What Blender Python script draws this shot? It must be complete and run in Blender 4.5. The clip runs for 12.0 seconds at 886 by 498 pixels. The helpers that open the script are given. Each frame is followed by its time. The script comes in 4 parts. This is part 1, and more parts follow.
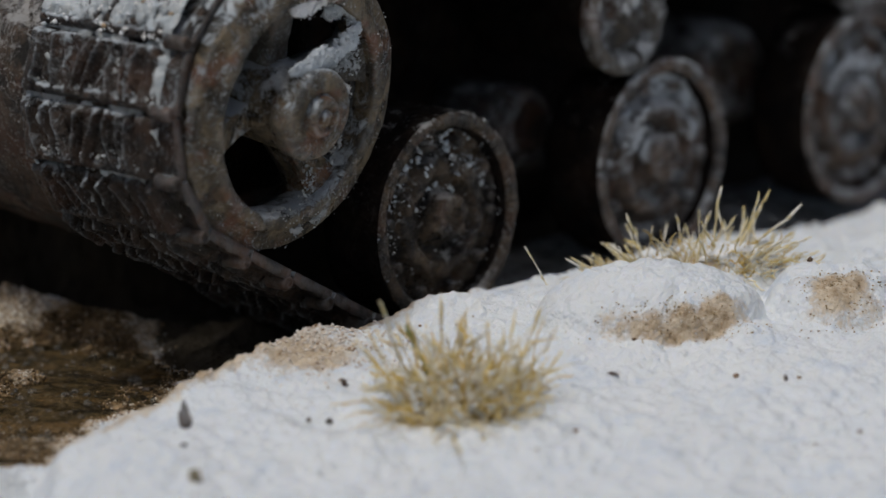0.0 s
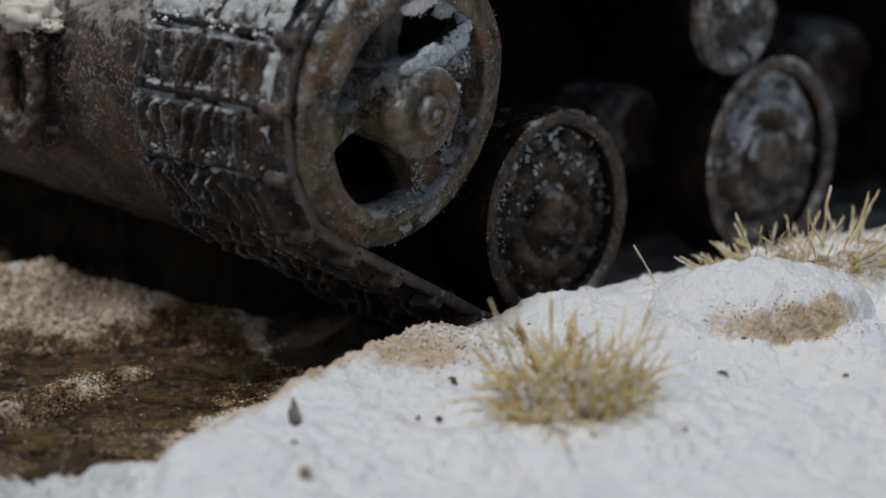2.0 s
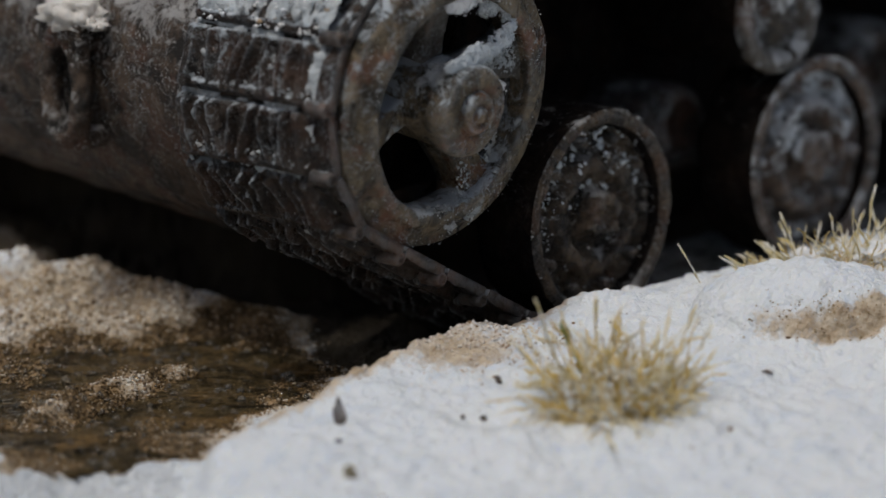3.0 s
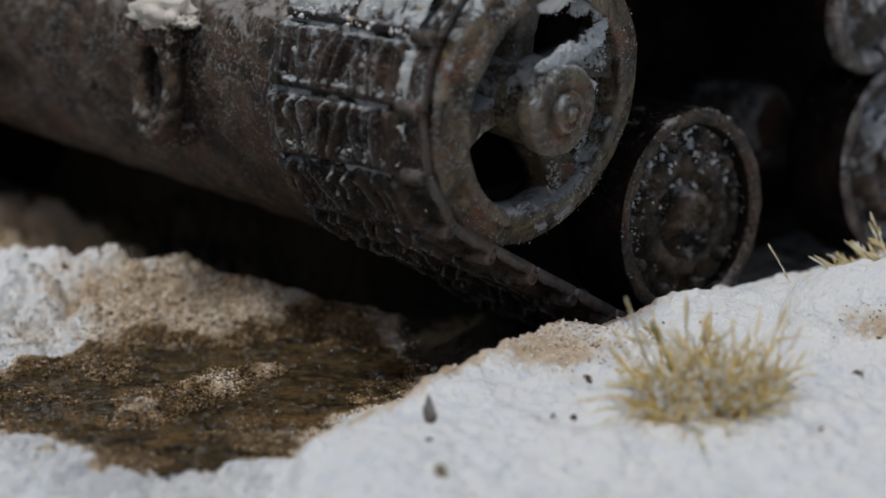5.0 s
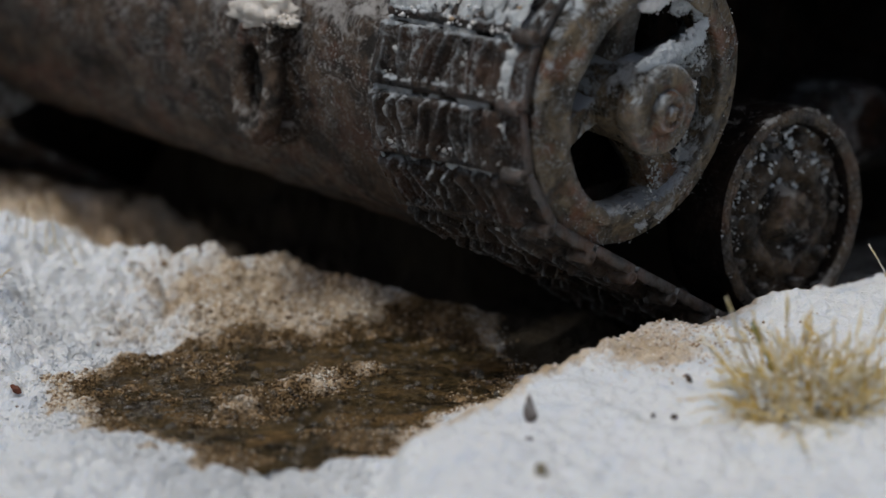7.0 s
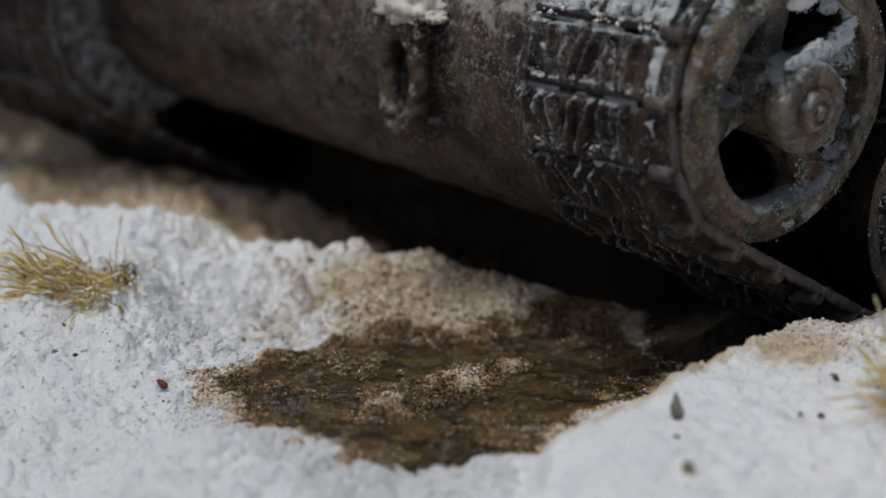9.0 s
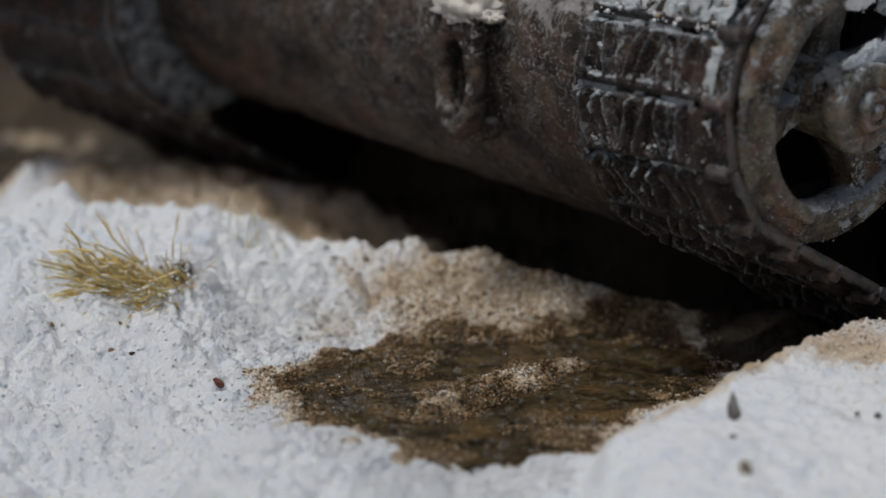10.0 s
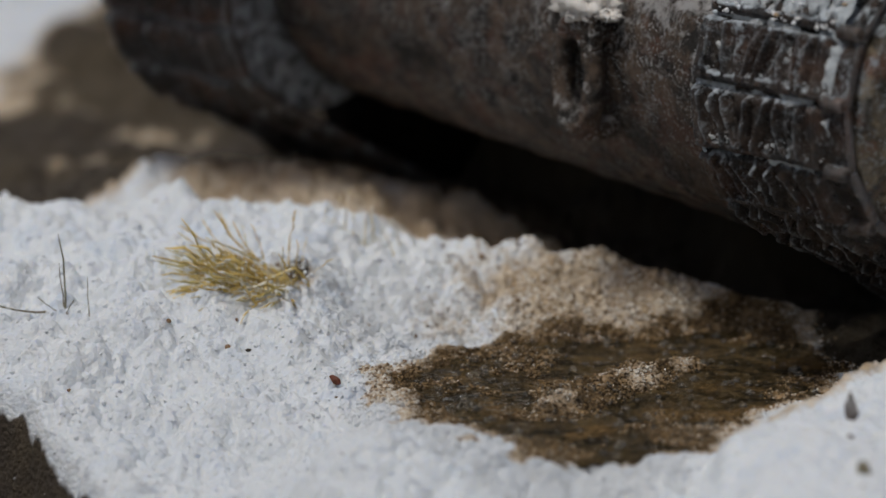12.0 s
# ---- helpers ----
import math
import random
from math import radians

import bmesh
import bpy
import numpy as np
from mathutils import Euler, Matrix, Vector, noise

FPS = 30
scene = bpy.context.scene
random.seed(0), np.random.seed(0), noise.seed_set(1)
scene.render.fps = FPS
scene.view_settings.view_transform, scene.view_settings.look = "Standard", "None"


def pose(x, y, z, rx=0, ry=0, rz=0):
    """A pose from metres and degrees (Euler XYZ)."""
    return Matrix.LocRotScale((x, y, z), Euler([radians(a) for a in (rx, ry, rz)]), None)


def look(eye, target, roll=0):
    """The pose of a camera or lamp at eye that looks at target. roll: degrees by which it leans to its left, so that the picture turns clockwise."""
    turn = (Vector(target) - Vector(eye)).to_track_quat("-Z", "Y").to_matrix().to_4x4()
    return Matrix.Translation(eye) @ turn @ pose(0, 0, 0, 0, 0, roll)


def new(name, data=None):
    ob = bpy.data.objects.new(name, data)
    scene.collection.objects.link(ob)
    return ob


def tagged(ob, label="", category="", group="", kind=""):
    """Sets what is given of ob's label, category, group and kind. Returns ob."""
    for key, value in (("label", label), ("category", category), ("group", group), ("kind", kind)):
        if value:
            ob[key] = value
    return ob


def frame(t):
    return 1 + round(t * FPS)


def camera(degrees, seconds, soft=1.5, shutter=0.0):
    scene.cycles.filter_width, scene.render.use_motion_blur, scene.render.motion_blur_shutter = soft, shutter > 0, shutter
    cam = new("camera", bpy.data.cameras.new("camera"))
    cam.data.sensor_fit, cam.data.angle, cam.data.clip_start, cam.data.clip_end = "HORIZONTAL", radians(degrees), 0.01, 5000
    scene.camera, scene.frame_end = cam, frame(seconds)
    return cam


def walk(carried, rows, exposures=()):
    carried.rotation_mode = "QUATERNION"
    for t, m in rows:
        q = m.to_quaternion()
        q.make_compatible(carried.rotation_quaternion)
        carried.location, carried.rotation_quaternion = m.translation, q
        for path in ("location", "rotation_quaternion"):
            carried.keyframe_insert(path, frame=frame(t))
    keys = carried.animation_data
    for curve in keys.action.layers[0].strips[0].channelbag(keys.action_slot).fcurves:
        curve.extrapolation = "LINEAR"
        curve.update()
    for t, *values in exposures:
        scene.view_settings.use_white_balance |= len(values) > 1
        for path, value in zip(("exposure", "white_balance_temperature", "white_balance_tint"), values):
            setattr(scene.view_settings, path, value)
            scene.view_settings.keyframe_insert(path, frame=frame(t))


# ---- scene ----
# A scale-model tank (about 1:35) on a snowy diorama, filmed by a long lens panning on a tripod.
# Lengths below are millimetres unless a name says otherwise; MM turns them into metres.
import functools

MM = 0.001
cam = camera(9.5, 12.0)
cam.data.dof.use_dof = True
cam.data.dof.focus_distance = 0.351
cam.data.dof.aperture_fstop = 30.0

PIVOT = (-0.00971, -0.40349, 0.10157)   # the tripod's pan axis at lens height
REACH = 0.060                           # the lens sits this far ahead of the axis
ROWS = [
    (0.0, -2.525, -12.959, 0.009),
    (0.5, -2.298, -12.962, -0.004),
    (1.0, -1.985, -12.966, -0.004),
    (1.5, -1.706, -12.971, 0.010),
    (2.0, -1.495, -12.976, -0.010),
    (2.5, -1.294, -12.976, -0.029),
    (3.0, -1.076, -12.986, -0.035),
    (5.0, -0.227, -12.996, -0.017),
    (5.5, -0.000, -13.000, -0.000),
    (6.0, 0.244, -12.999, -0.032),
    (6.5, 0.438, -13.000, -0.058),
    (8.5, 1.815, -13.026, -0.086),
    (9.0, 2.095, -13.031, -0.069),
    (9.5, 2.319, -13.034, -0.071),
    (10.0, 2.628, -13.037, -0.082),
    (10.5, 2.883, -13.042, -0.077),
    (11.0, 3.175, -13.040, -0.108),
    (11.5, 3.534, -13.046, -0.096),
    (12.0, 3.730, -13.053, -0.036),
]


def on_tripod(yaw, pitch, roll):
    turn = pose(0, 0, 0, 0, 0, yaw) @ pose(0, 0, 0, 90 + pitch, 0, 0) @ pose(0, 0, 0, 0, 0, roll)
    return Matrix.Translation(PIVOT) @ turn @ Matrix.Translation((0, 0, -REACH))


walk(cam, [(t, on_tripod(y, p, r)) for t, y, p, r in ROWS], [(0.0, -0.52), (12.0, -0.52)])

# ---- world and light: overcast daylight ----
world = bpy.data.worlds.new("overcast_sky")
scene.world = world
world.use_nodes = True
wn, wl = world.node_tree.nodes, world.node_tree.links
sky = wn.new("ShaderNodeTexSky")
sky.sky_type, sky.sun_disc = "NISHITA", False
sky.sun_elevation, sky.sun_rotation = radians(62), radians(200)
sky.air_density, sky.dust_density, sky.ozone_density = 1.0, 4.0, 1.0
wl.new(sky.outputs[0], wn["Background"].inputs[0])
wn["Background"].inputs[1].default_value = 0.065
sun = new("sun", bpy.data.lights.new("sun", "SUN"))
sun.data.energy, sun.data.angle, sun.data.color = 2.2, radians(12), (1.0, 0.985, 0.965)
sun.matrix_world = look((-0.36, -0.34, 1.5), (0, 0, 0))


# ---- materials ----
class Nodes:
    """Short names for building a material's nodes."""

    def __init__(self, name):
        self.mat = bpy.data.materials.new(name)
        self.mat.use_nodes = True
        self.n, self.l = self.mat.node_tree.nodes, self.mat.node_tree.links
        self.b = self.n["Principled BSDF"]
        self.geo = self.n.new("ShaderNodeNewGeometry")
        self.pos = self.geo.outputs["Position"]

    def put(self, value, socket):
        if isinstance(value, (int, float)):
            socket.default_value = value
        elif isinstance(value, tuple):
            socket.default_value = (*value, 1.0) if len(value) == 3 and socket.type == "RGBA" else value
        else:
            self.l.new(value, socket)

    def noise(self, size_mm, detail=3.0, rough=0.55, warp=0.0, stretch=None):
        nd = self.n.new("ShaderNodeTexNoise")
        nd.inputs["Scale"].default_value = 1.0 / (size_mm * MM)
        nd.inputs["Detail"].default_value = detail
        nd.inputs["Roughness"].default_value = rough
        nd.inputs["Distortion"].default_value = warp
        where = self.pos
        if stretch:
            mp = self.n.new("ShaderNodeMapping")
            mp.inputs["Scale"].default_value = stretch
            self.l.new(where, mp.inputs["Vector"])
            where = mp.outputs[0]
        self.l.new(where, nd.inputs["Vector"])
        return nd.outputs["Fac"]

    def cells(self, size_mm):
        nd = self.n.new("ShaderNodeTexVoronoi")
        nd.inputs["Scale"].default_value = 1.0 / (size_mm * MM)
        self.l.new(self.pos, nd.inputs["Vector"])
        return nd.outputs["Distance"]

    def ramp(self, value, low, high, a=0.0, b=1.0):
        nd = self.n.new("ShaderNodeMapRange")
        nd.interpolation_type = "SMOOTHSTEP"
        for k, v in ((0, value), (1, low), (2, high), (3, a), (4, b)):
            self.put(v, nd.inputs[k])
        return nd.outputs[0]

    def math(self, op, a, b=0.0):
        nd = self.n.new("ShaderNodeMath")
        nd.operation, nd.use_clamp = op, op in ("ADD", "MULTIPLY", "SUBTRACT", "MAXIMUM")
        self.put(a, nd.inputs[0])
        self.put(b, nd.inputs[1])
        return nd.outputs[0]

    def mix(self, fac, a, b):
        nd = self.n.new("ShaderNodeMix")
        nd.data_type = "RGBA"
        self.put(fac, nd.inputs[0])
        self.put(a, nd.inputs[6])
        self.put(b, nd.inputs[7])
        return nd.outputs[2]

    def up(self):
        nd = self.n.new("ShaderNodeSeparateXYZ")
        self.l.new(self.geo.outputs["Normal"], nd.inputs[0])
        return nd.outputs[2]

    def chance(self):
        return self.geo.outputs["Random Per Island"]

    def each(self):
        return self.n.new("ShaderNodeObjectInfo").outputs["Random"]

    def mask(self, name):
        nd = self.n.new("ShaderNodeAttribute")
        nd.attribute_name = name
        return nd.outputs["Fac"]

    def done(self, color, rough, bumps=(), metal=0.0, spec=0.5):
        self.put(color, self.b.inputs["Base Color"])
        self.put(rough, self.b.inputs["Roughness"])
        self.put(metal, self.b.inputs["Metallic"])
        self.put(spec, self.b.inputs["Specular IOR Level"])
        last = None
        for height, deep_mm in bumps:
            nd = self.n.new("ShaderNodeBump")
            nd.inputs["Strength"].default_value = 1.0
            nd.inputs["Distance"].default_value = deep_mm * MM
            self.put(height, nd.inputs["Height"])
            if last:
                self.l.new(last, nd.inputs["Normal"])
            last = nd.outputs[0]
        if last:
            self.l.new(last, self.b.inputs["Normal"])
        return self.mat


def frosted(name, dark, light, frost, amount=0.5, rough=0.55, metal=0.0, bump=0.25, rust=(0.13, 0.055, 0.025), rusty=0.5, fine=0.35, edge=0.6, cling=0.0, spec=0.5):
    """Dirty painted or bare metal with rust, grime, a crust of frost on upward faces and a fine rime of specks."""
    m = Nodes(name)
    base = m.mix(m.ramp(m.noise(2.2, 6, 0.7, 0.6), 0.38, 0.66), dark, light)
    base = m.mix(m.math("MULTIPLY", m.ramp(m.noise(4.0, 5, 0.65), 0.5, 0.64), rusty), base, rust)
    base = m.mix(m.ramp(m.noise(0.45, 3, 0.7), 0.52, 0.68, 0, 0.5), base, dark)
    lie = m.ramp(m.up(), -0.5, 1.0, -0.06 + cling, 0.17 + cling * 0.3)
    crust = m.math("ADD", m.math("MULTIPLY", m.noise(1.7, 7, 0.78, 0.5), 1.0), lie)
    cover = m.ramp(crust, 0.74 - amount * 0.28, 0.86 - amount * 0.28)
    patch = m.ramp(m.noise(3.8, 4, 0.6, 0.3), 0.40, 0.60)
    # the rime thins on downward faces, darkening them as shade would
    speck = m.math("MULTIPLY", m.ramp(m.noise(0.30, 3, 0.75), 0.53, 0.62), m.math("MULTIPLY", m.math("MULTIPLY", patch, m.ramp(m.up(), -0.8, 0.1, 0.3, 1.0)), fine))
    worn = m.ramp(m.geo.outputs["Pointiness"], 0.525, 0.62, 0, edge)
    worn = m.math("MULTIPLY", worn, m.ramp(m.noise(0.8, 4, 0.7), 0.36, 0.60))
    cover = m.math("MAXIMUM", m.math("MAXIMUM", m.math("MULTIPLY", cover, 0.9), speck), worn)
    color = m.mix(cover, base, m.mix(m.noise(0.9, 4), frost, (0.66, 0.67, 0.67)))
    gloss = m.ramp(m.noise(1.1, 4), 0.3, 0.7, rough - 0.2, rough + 0.2)
    return m.done(color, gloss, ((m.noise(1.1, 7, 0.75), bump), (cover, 0.16), (m.noise(0.22, 3), 0.07)), metal, spec)


FROST = (0.50, 0.60, 0.68)
mat_hull = frosted("weathered_brown_hull_paint", (0.011, 0.008, 0.005), (0.16, 0.108, 0.072), (0.52, 0.48, 0.44), 0.70, 0.6, bump=0.7, rust=(0.18, 0.082, 0.050), rusty=0.6, fine=1.0, edge=0.2)
mat_track = frosted("frosted_dark_track_metal", (0.006, 0.004, 0.003), (0.062, 0.041, 0.028), FROST, 0.55, 0.40, 0.1, bump=0.3, rusty=0.3, fine=0.28, edge=0.6)
mat_idler = frosted("worn_olive_wheel_paint", (0.026, 0.020, 0.010), (0.25, 0.19, 0.115), FROST, 0.70, 0.40, 0.1, bump=0.30, rust=(0.19, 0.075, 0.035), rusty=0.85, fine=0.6, edge=0.7)
mat_road = frosted("grimy_black_brown_wheel", (0.008, 0.0056, 0.0035), (0.15, 0.105, 0.065), (0.44, 0.42, 0.39), 0.47, 0.34, 0.0, bump=0.6, rusty=0.45, fine=0.35, edge=0.2)
mat_far_wheel = frosted("frosted_brown_wheel", (0.014, 0.010, 0.007), (0.17, 0.115, 0.078), (0.52, 0.58, 0.63), 0.48, 0.55, bump=0.35, cling=0.12, rusty=0.7, fine=0.2)
mat_roller = frosted("frosted_return_roller", (0.014, 0.012, 0.008), (0.10, 0.075, 0.048), (0.55, 0.60, 0.64), 0.66, 0.5, bump=0.3, cling=0.09)
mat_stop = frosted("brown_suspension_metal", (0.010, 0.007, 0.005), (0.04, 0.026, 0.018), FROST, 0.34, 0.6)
mat_rimed = frosted("rime_covered_wheel_paint", (0.04, 0.034, 0.026), (0.14, 0.13, 0.11), (0.46, 0.54, 0.60), 0.85, 0.5, bump=0.2, fine=0.6)
mat_pin = frosted("rusty_brown_pin", (0.020, 0.012, 0.007), (0.085, 0.052, 0.032), FROST, 0.12, 0.5, bump=0.15, fine=0.15, edge=0.15)
# near black; the hull side and the idler's openings get their shade from it
mat_dark = frosted("near_black_steel", (0.004, 0.003, 0.003), (0.017, 0.012, 0.009), (0.2, 0.2, 0.2), 0.15, 0.8, rusty=0.05, fine=0.05, edge=0.0, spec=0.08)


def snow_ground(name, solid):
    """Snow over sand and mud: the masks 'mud' and 'sand' say where the melt has stained it."""
    m = Nodes(name)
    mud, sand, soil_shade = m.mask("mud"), m.mask("sand"), m.mask("soil_shade")
    white = m.mix(m.noise(9.0, 3), (0.72, 0.765, 0.81), (0.80, 0.815, 0.815))
    white = m.mix(m.ramp(m.noise(0.9, 4, 0.7), 0.64, 0.74, 0, 0.2), white, (0.58, 0.63, 0.71))
    # bluish patches put the bank's blotchy shadows into the snow's colour
    white = m.mix(m.ramp(m.noise(3.6, 4, 0.65), 0.52, 0.70, 0, 0.55), white, (0.56, 0.64, 0.75))
    grey_snow = m.ramp(m.math("ADD", m.math("MULTIPLY", m.mask("grey_snow"), 0.4), m.math("MULTIPLY", m.noise(5.0, 4, 0.65), 0.4)), 0.35, 0.95)
    white = m.mix(grey_snow, white, m.mix(m.noise(2.5, 4, 0.6), (0.55, 0.59, 0.625), (0.71, 0.725, 0.73)))
    grain = m.noise(0.6, 5, 0.8)
    tan = m.mix(m.ramp(m.noise(1.2, 5, 0.75), 0.3, 0.7), (0.33, 0.22, 0.11), (0.68, 0.58, 0.44))
    brown = m.mix(m.ramp(m.noise(1.3, 6, 0.75), 0.35, 0.68), (0.042, 0.028, 0.013), (0.34, 0.225, 0.115))
    # the darkest tone: soil, and shade painted under the tank
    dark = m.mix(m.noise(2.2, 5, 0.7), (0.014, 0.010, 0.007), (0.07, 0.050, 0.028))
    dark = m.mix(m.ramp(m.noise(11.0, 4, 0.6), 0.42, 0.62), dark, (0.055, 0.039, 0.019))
    s = m.ramp(m.math("ADD", m.math("MULTIPLY", sand, 0.62), m.math("MULTIPLY", grain, 0.75)), 0.50, 0.78)
    d = m.ramp(m.math("ADD", m.math("MULTIPLY", mud, 0.75), m.math("MULTIPLY", grain, 0.5)), 0.46, 0.72)
    e = m.ramp(m.math("ADD", m.math("MULTIPLY", soil_shade, 0.75), m.math("MULTIPLY", m.noise(3.0, 4), 0.5)), 0.45, 0.65)
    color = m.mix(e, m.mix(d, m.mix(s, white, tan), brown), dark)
    color = m.mix(m.ramp(m.chance(), 0.50, 0.95, 0, 0.35), color, m.mix(d, (0.78, 0.80, 0.81), (0.40, 0.31, 0.20)))
    if not solid:
        dry = m.mix(m.ramp(m.chance(), 0.22, 0.27), (0.17, 0.095, 0.038), m.mix(m.ramp(m.chance(), 0.55, 0.65), (0.50, 0.38, 0.24), (0.76, 0.72, 0.64)))
        wet = m.mix(m.ramp(m.chance(), 0.35, 0.45), (0.065, 0.042, 0.019), m.mix(m.ramp(m.chance(), 0.86, 0.92), (0.20, 0.130, 0.060), (0.52, 0.44, 0.33)))
        color = m.mix(m.math("MULTIPLY", m.ramp(sand, 0.10, 0.45), 0.8), color, m.mix(d, dry, wet))
    rough = m.ramp(d, 0, 1, 0.55, 0.10)
    mat = m.done(color, rough, ((m.noise(1.1, 4, 0.7), 0.25), (m.cells(0.36), -0.10), (m.noise(0.30, 3, 0.7), 0.06)), 0.0, m.ramp(e, 0, 1, 0.45, 0.04))
    if not solid:
        return mat
    m.l.new(m.ramp(d, 0.0, 0.6, 0.75, 0.0), m.b.inputs["Subsurface Weight"])
    m.b.inputs["Subsurface Radius"].default_value = (0.30 * MM, 0.33 * MM, 0.38 * MM)
    m.b.inputs["Subsurface Scale"].default_value = 1.0
    return mat


def plain_snow(name, a, b, bump=0.18, dirt=0.3, deep=0.6):
    m = Nodes(name)
    color = m.mix(m.noise(1.6, 4, 0.7), a, b)
    color = m.mix(m.ramp(m.noise(0.6, 3, 0.7), 0.62, 0.74, 0, dirt), color, (0.36, 0.27, 0.17))
    m.b.inputs["Subsurface Weight"].default_value = deep
    m.b.inputs["Subsurface Radius"].default_value = (0.5 * MM, 0.55 * MM, 0.6 * MM)
    m.b.inputs["Subsurface Scale"].default_value = 1.0
    return m.done(color, 0.6, ((m.noise(0.8, 4, 0.7), bump), (m.cells(0.4), 0.05)), 0.0, 0.35)


def grains(name, a, b, c, rough):
    m = Nodes(name)
    color = m.mix(m.ramp(m.chance(), 0.0, 0.7), a, b)
    color = m.mix(m.ramp(m.chance(), 0.72, 0.95), color, c)
    return m.done(color, rough, ((m.noise(0.3, 2), 0.03),))


def plain_speck(name, a, b):
    m = Nodes(name)
    return m.done(m.mix(m.noise(0.3, 3), a, b), 0.6, ((m.noise(0.25, 3), 0.05),))


def muddy_water():
    m = Nodes("murky_brown_meltwater")
    color = m.mix(m.ramp(m.noise(2.4, 6, 0.75, 0.8), 0.36, 0.68), (0.012, 0.009, 0.004), (0.11, 0.076, 0.033))
    color = m.mix(m.ramp(m.noise(5.0, 5, 0.65, 0.5), 0.50, 0.66, 0, 0.75), color, (0.19, 0.115, 0.045))
    color = m.mix(m.ramp(m.noise(0.5, 4, 0.75), 0.60, 0.72, 0, 0.6), color, (0.34, 0.26, 0.15))
    mat = m.done(color, m.ramp(m.noise(2.0, 3), 0.35, 0.7, 0.04, 0.14), ((m.noise(1.3, 4, 0.6, 0.6), 0.45), (m.noise(0.55, 3, 0.6, 0.4), 0.55)), 0.0, 0.55)
    m.b.inputs["IOR"].default_value = 1.33
    return mat


def clear_water():
    m = Nodes("clear_bubble")
    mat = m.done((0.75, 0.70, 0.60), 0.04, ((m.noise(0.8, 2), 0.05),), 0.0, 1.0)
    m.b.inputs["Transmission Weight"].default_value = 0.9
    m.b.inputs["IOR"].default_value = 1.33
    return mat


def straw(name, pale, gold, frost, amount):
    m = Nodes(name)
    color = m.mix(m.each(), pale, gold)
    color = m.mix(m.ramp(m.noise(3.2, 3, 0.6), 0.52, 0.68, 0, 0.6), color, tuple(0.5 * c for c in gold))
    color = m.mix(m.math("MULTIPLY", m.ramp(m.noise(0.9, 3, 0.7), 0.62 - amount * 0.3, 0.76 - amount * 0.3), 0.9), color, frost)
    return m.done(color, 0.6, ((m.noise(0.3, 3), 0.06),))


mat_ground = snow_ground("stained_model_snow", True)
mat_loose = snow_ground("loose_stained_snow_grains", False)
mat_snow = plain_snow("clean_snow_clump", (0.74, 0.77, 0.80), (0.82, 0.82, 0.81))
mat_icy = plain_snow("dirty_bluish_snow_crust", (0.52, 0.60, 0.66), (0.68, 0.70, 0.71), 0.25, 0.3, 0.0)
mat_powder = plain_snow("powdery_snow", (0.74, 0.78, 0.82), (0.79, 0.81, 0.82), 0.1, 0.0, 0.0)
mat_crust = plain_snow("frozen_dirty_crust", (0.36, 0.43, 0.48), (0.60, 0.60, 0.58), 0.35)
mat_dirty_snow = plain_snow("sandy_snow_crust", (0.62, 0.56, 0.48), (0.76, 0.75, 0.72), 0.25)
mat_white_grain = grains("snow_grains", (0.74, 0.77, 0.80), (0.80, 0.79, 0.76), (0.48, 0.34, 0.20), 0.4)
mat_lip_grain = grains("pinkish_sand_grains", (0.62, 0.52, 0.42), (0.78, 0.73, 0.67), (0.30, 0.19, 0.10), 0.3)
mat_stain_grain = grains("olive_brown_sand_grains", (0.20, 0.135, 0.06), (0.40, 0.29, 0.15), (0.70, 0.65, 0.56), 0.4)
mat_rime_grain = grains("rime_grains", (0.34, 0.36, 0.37), (0.55, 0.58, 0.60), (0.72, 0.73, 0.72), 0.3)
mat_speck = grains("dirt_specks", (0.10, 0.06, 0.03), (0.22, 0.13, 0.06), (0.04, 0.03, 0.02), 0.6)
mat_water = muddy_water()
mat_bubble = clear_water()
mat_straw = straw("dry_golden_grass", (0.82, 0.64, 0.24), (0.58, 0.38, 0.08), (0.80, 0.78, 0.70), 0.40)
mat_pale_straw = straw("frosted_pale_grass", (0.76, 0.66, 0.38), (0.66, 0.53, 0.22), (0.82, 0.80, 0.74), 0.60)
mat_olive_straw = straw("olive_grass", (0.70, 0.60, 0.28), (0.48, 0.38, 0.08), (0.78, 0.76, 0.68), 0.55)
mat_green = straw("green_leaf", (0.16, 0.24, 0.05), (0.10, 0.17, 0.03), (0.62, 0.66, 0.58), 0.25)
mat_twig = straw("dry_brown_twig", (0.30, 0.28, 0.19), (0.20, 0.16, 0.10), (0.5, 0.5, 0.45), 0.2)
mat_ice_film = frosted("wet_brown_ice_film", (0.010, 0.006, 0.003), (0.055, 0.032, 0.013), FROST, 0.25, 0.22, bump=0.7, fine=0.3, edge=0.4)
mat_red_speck = plain_speck("reddish_brown_crumb", (0.17, 0.045, 0.02), (0.09, 0.03, 0.015))
mat_brown_speck = plain_speck("dark_brown_crumb", (0.07, 0.04, 0.022), (0.035, 0.022, 0.014))
mat_debris = frosted("black_wood_chip", (0.012, 0.010, 0.008), (0.06, 0.045, 0.035), (0.3, 0.3, 0.3), 0.15, 0.6)


# ---- mesh helpers ----
@functools.lru_cache(maxsize=None)
def noise_table(seed):
    table = np.random.RandomState(seed).rand(257, 257) * 2 - 1
    table[256], table[:, 256] = table[0], table[:, 0]
    return table


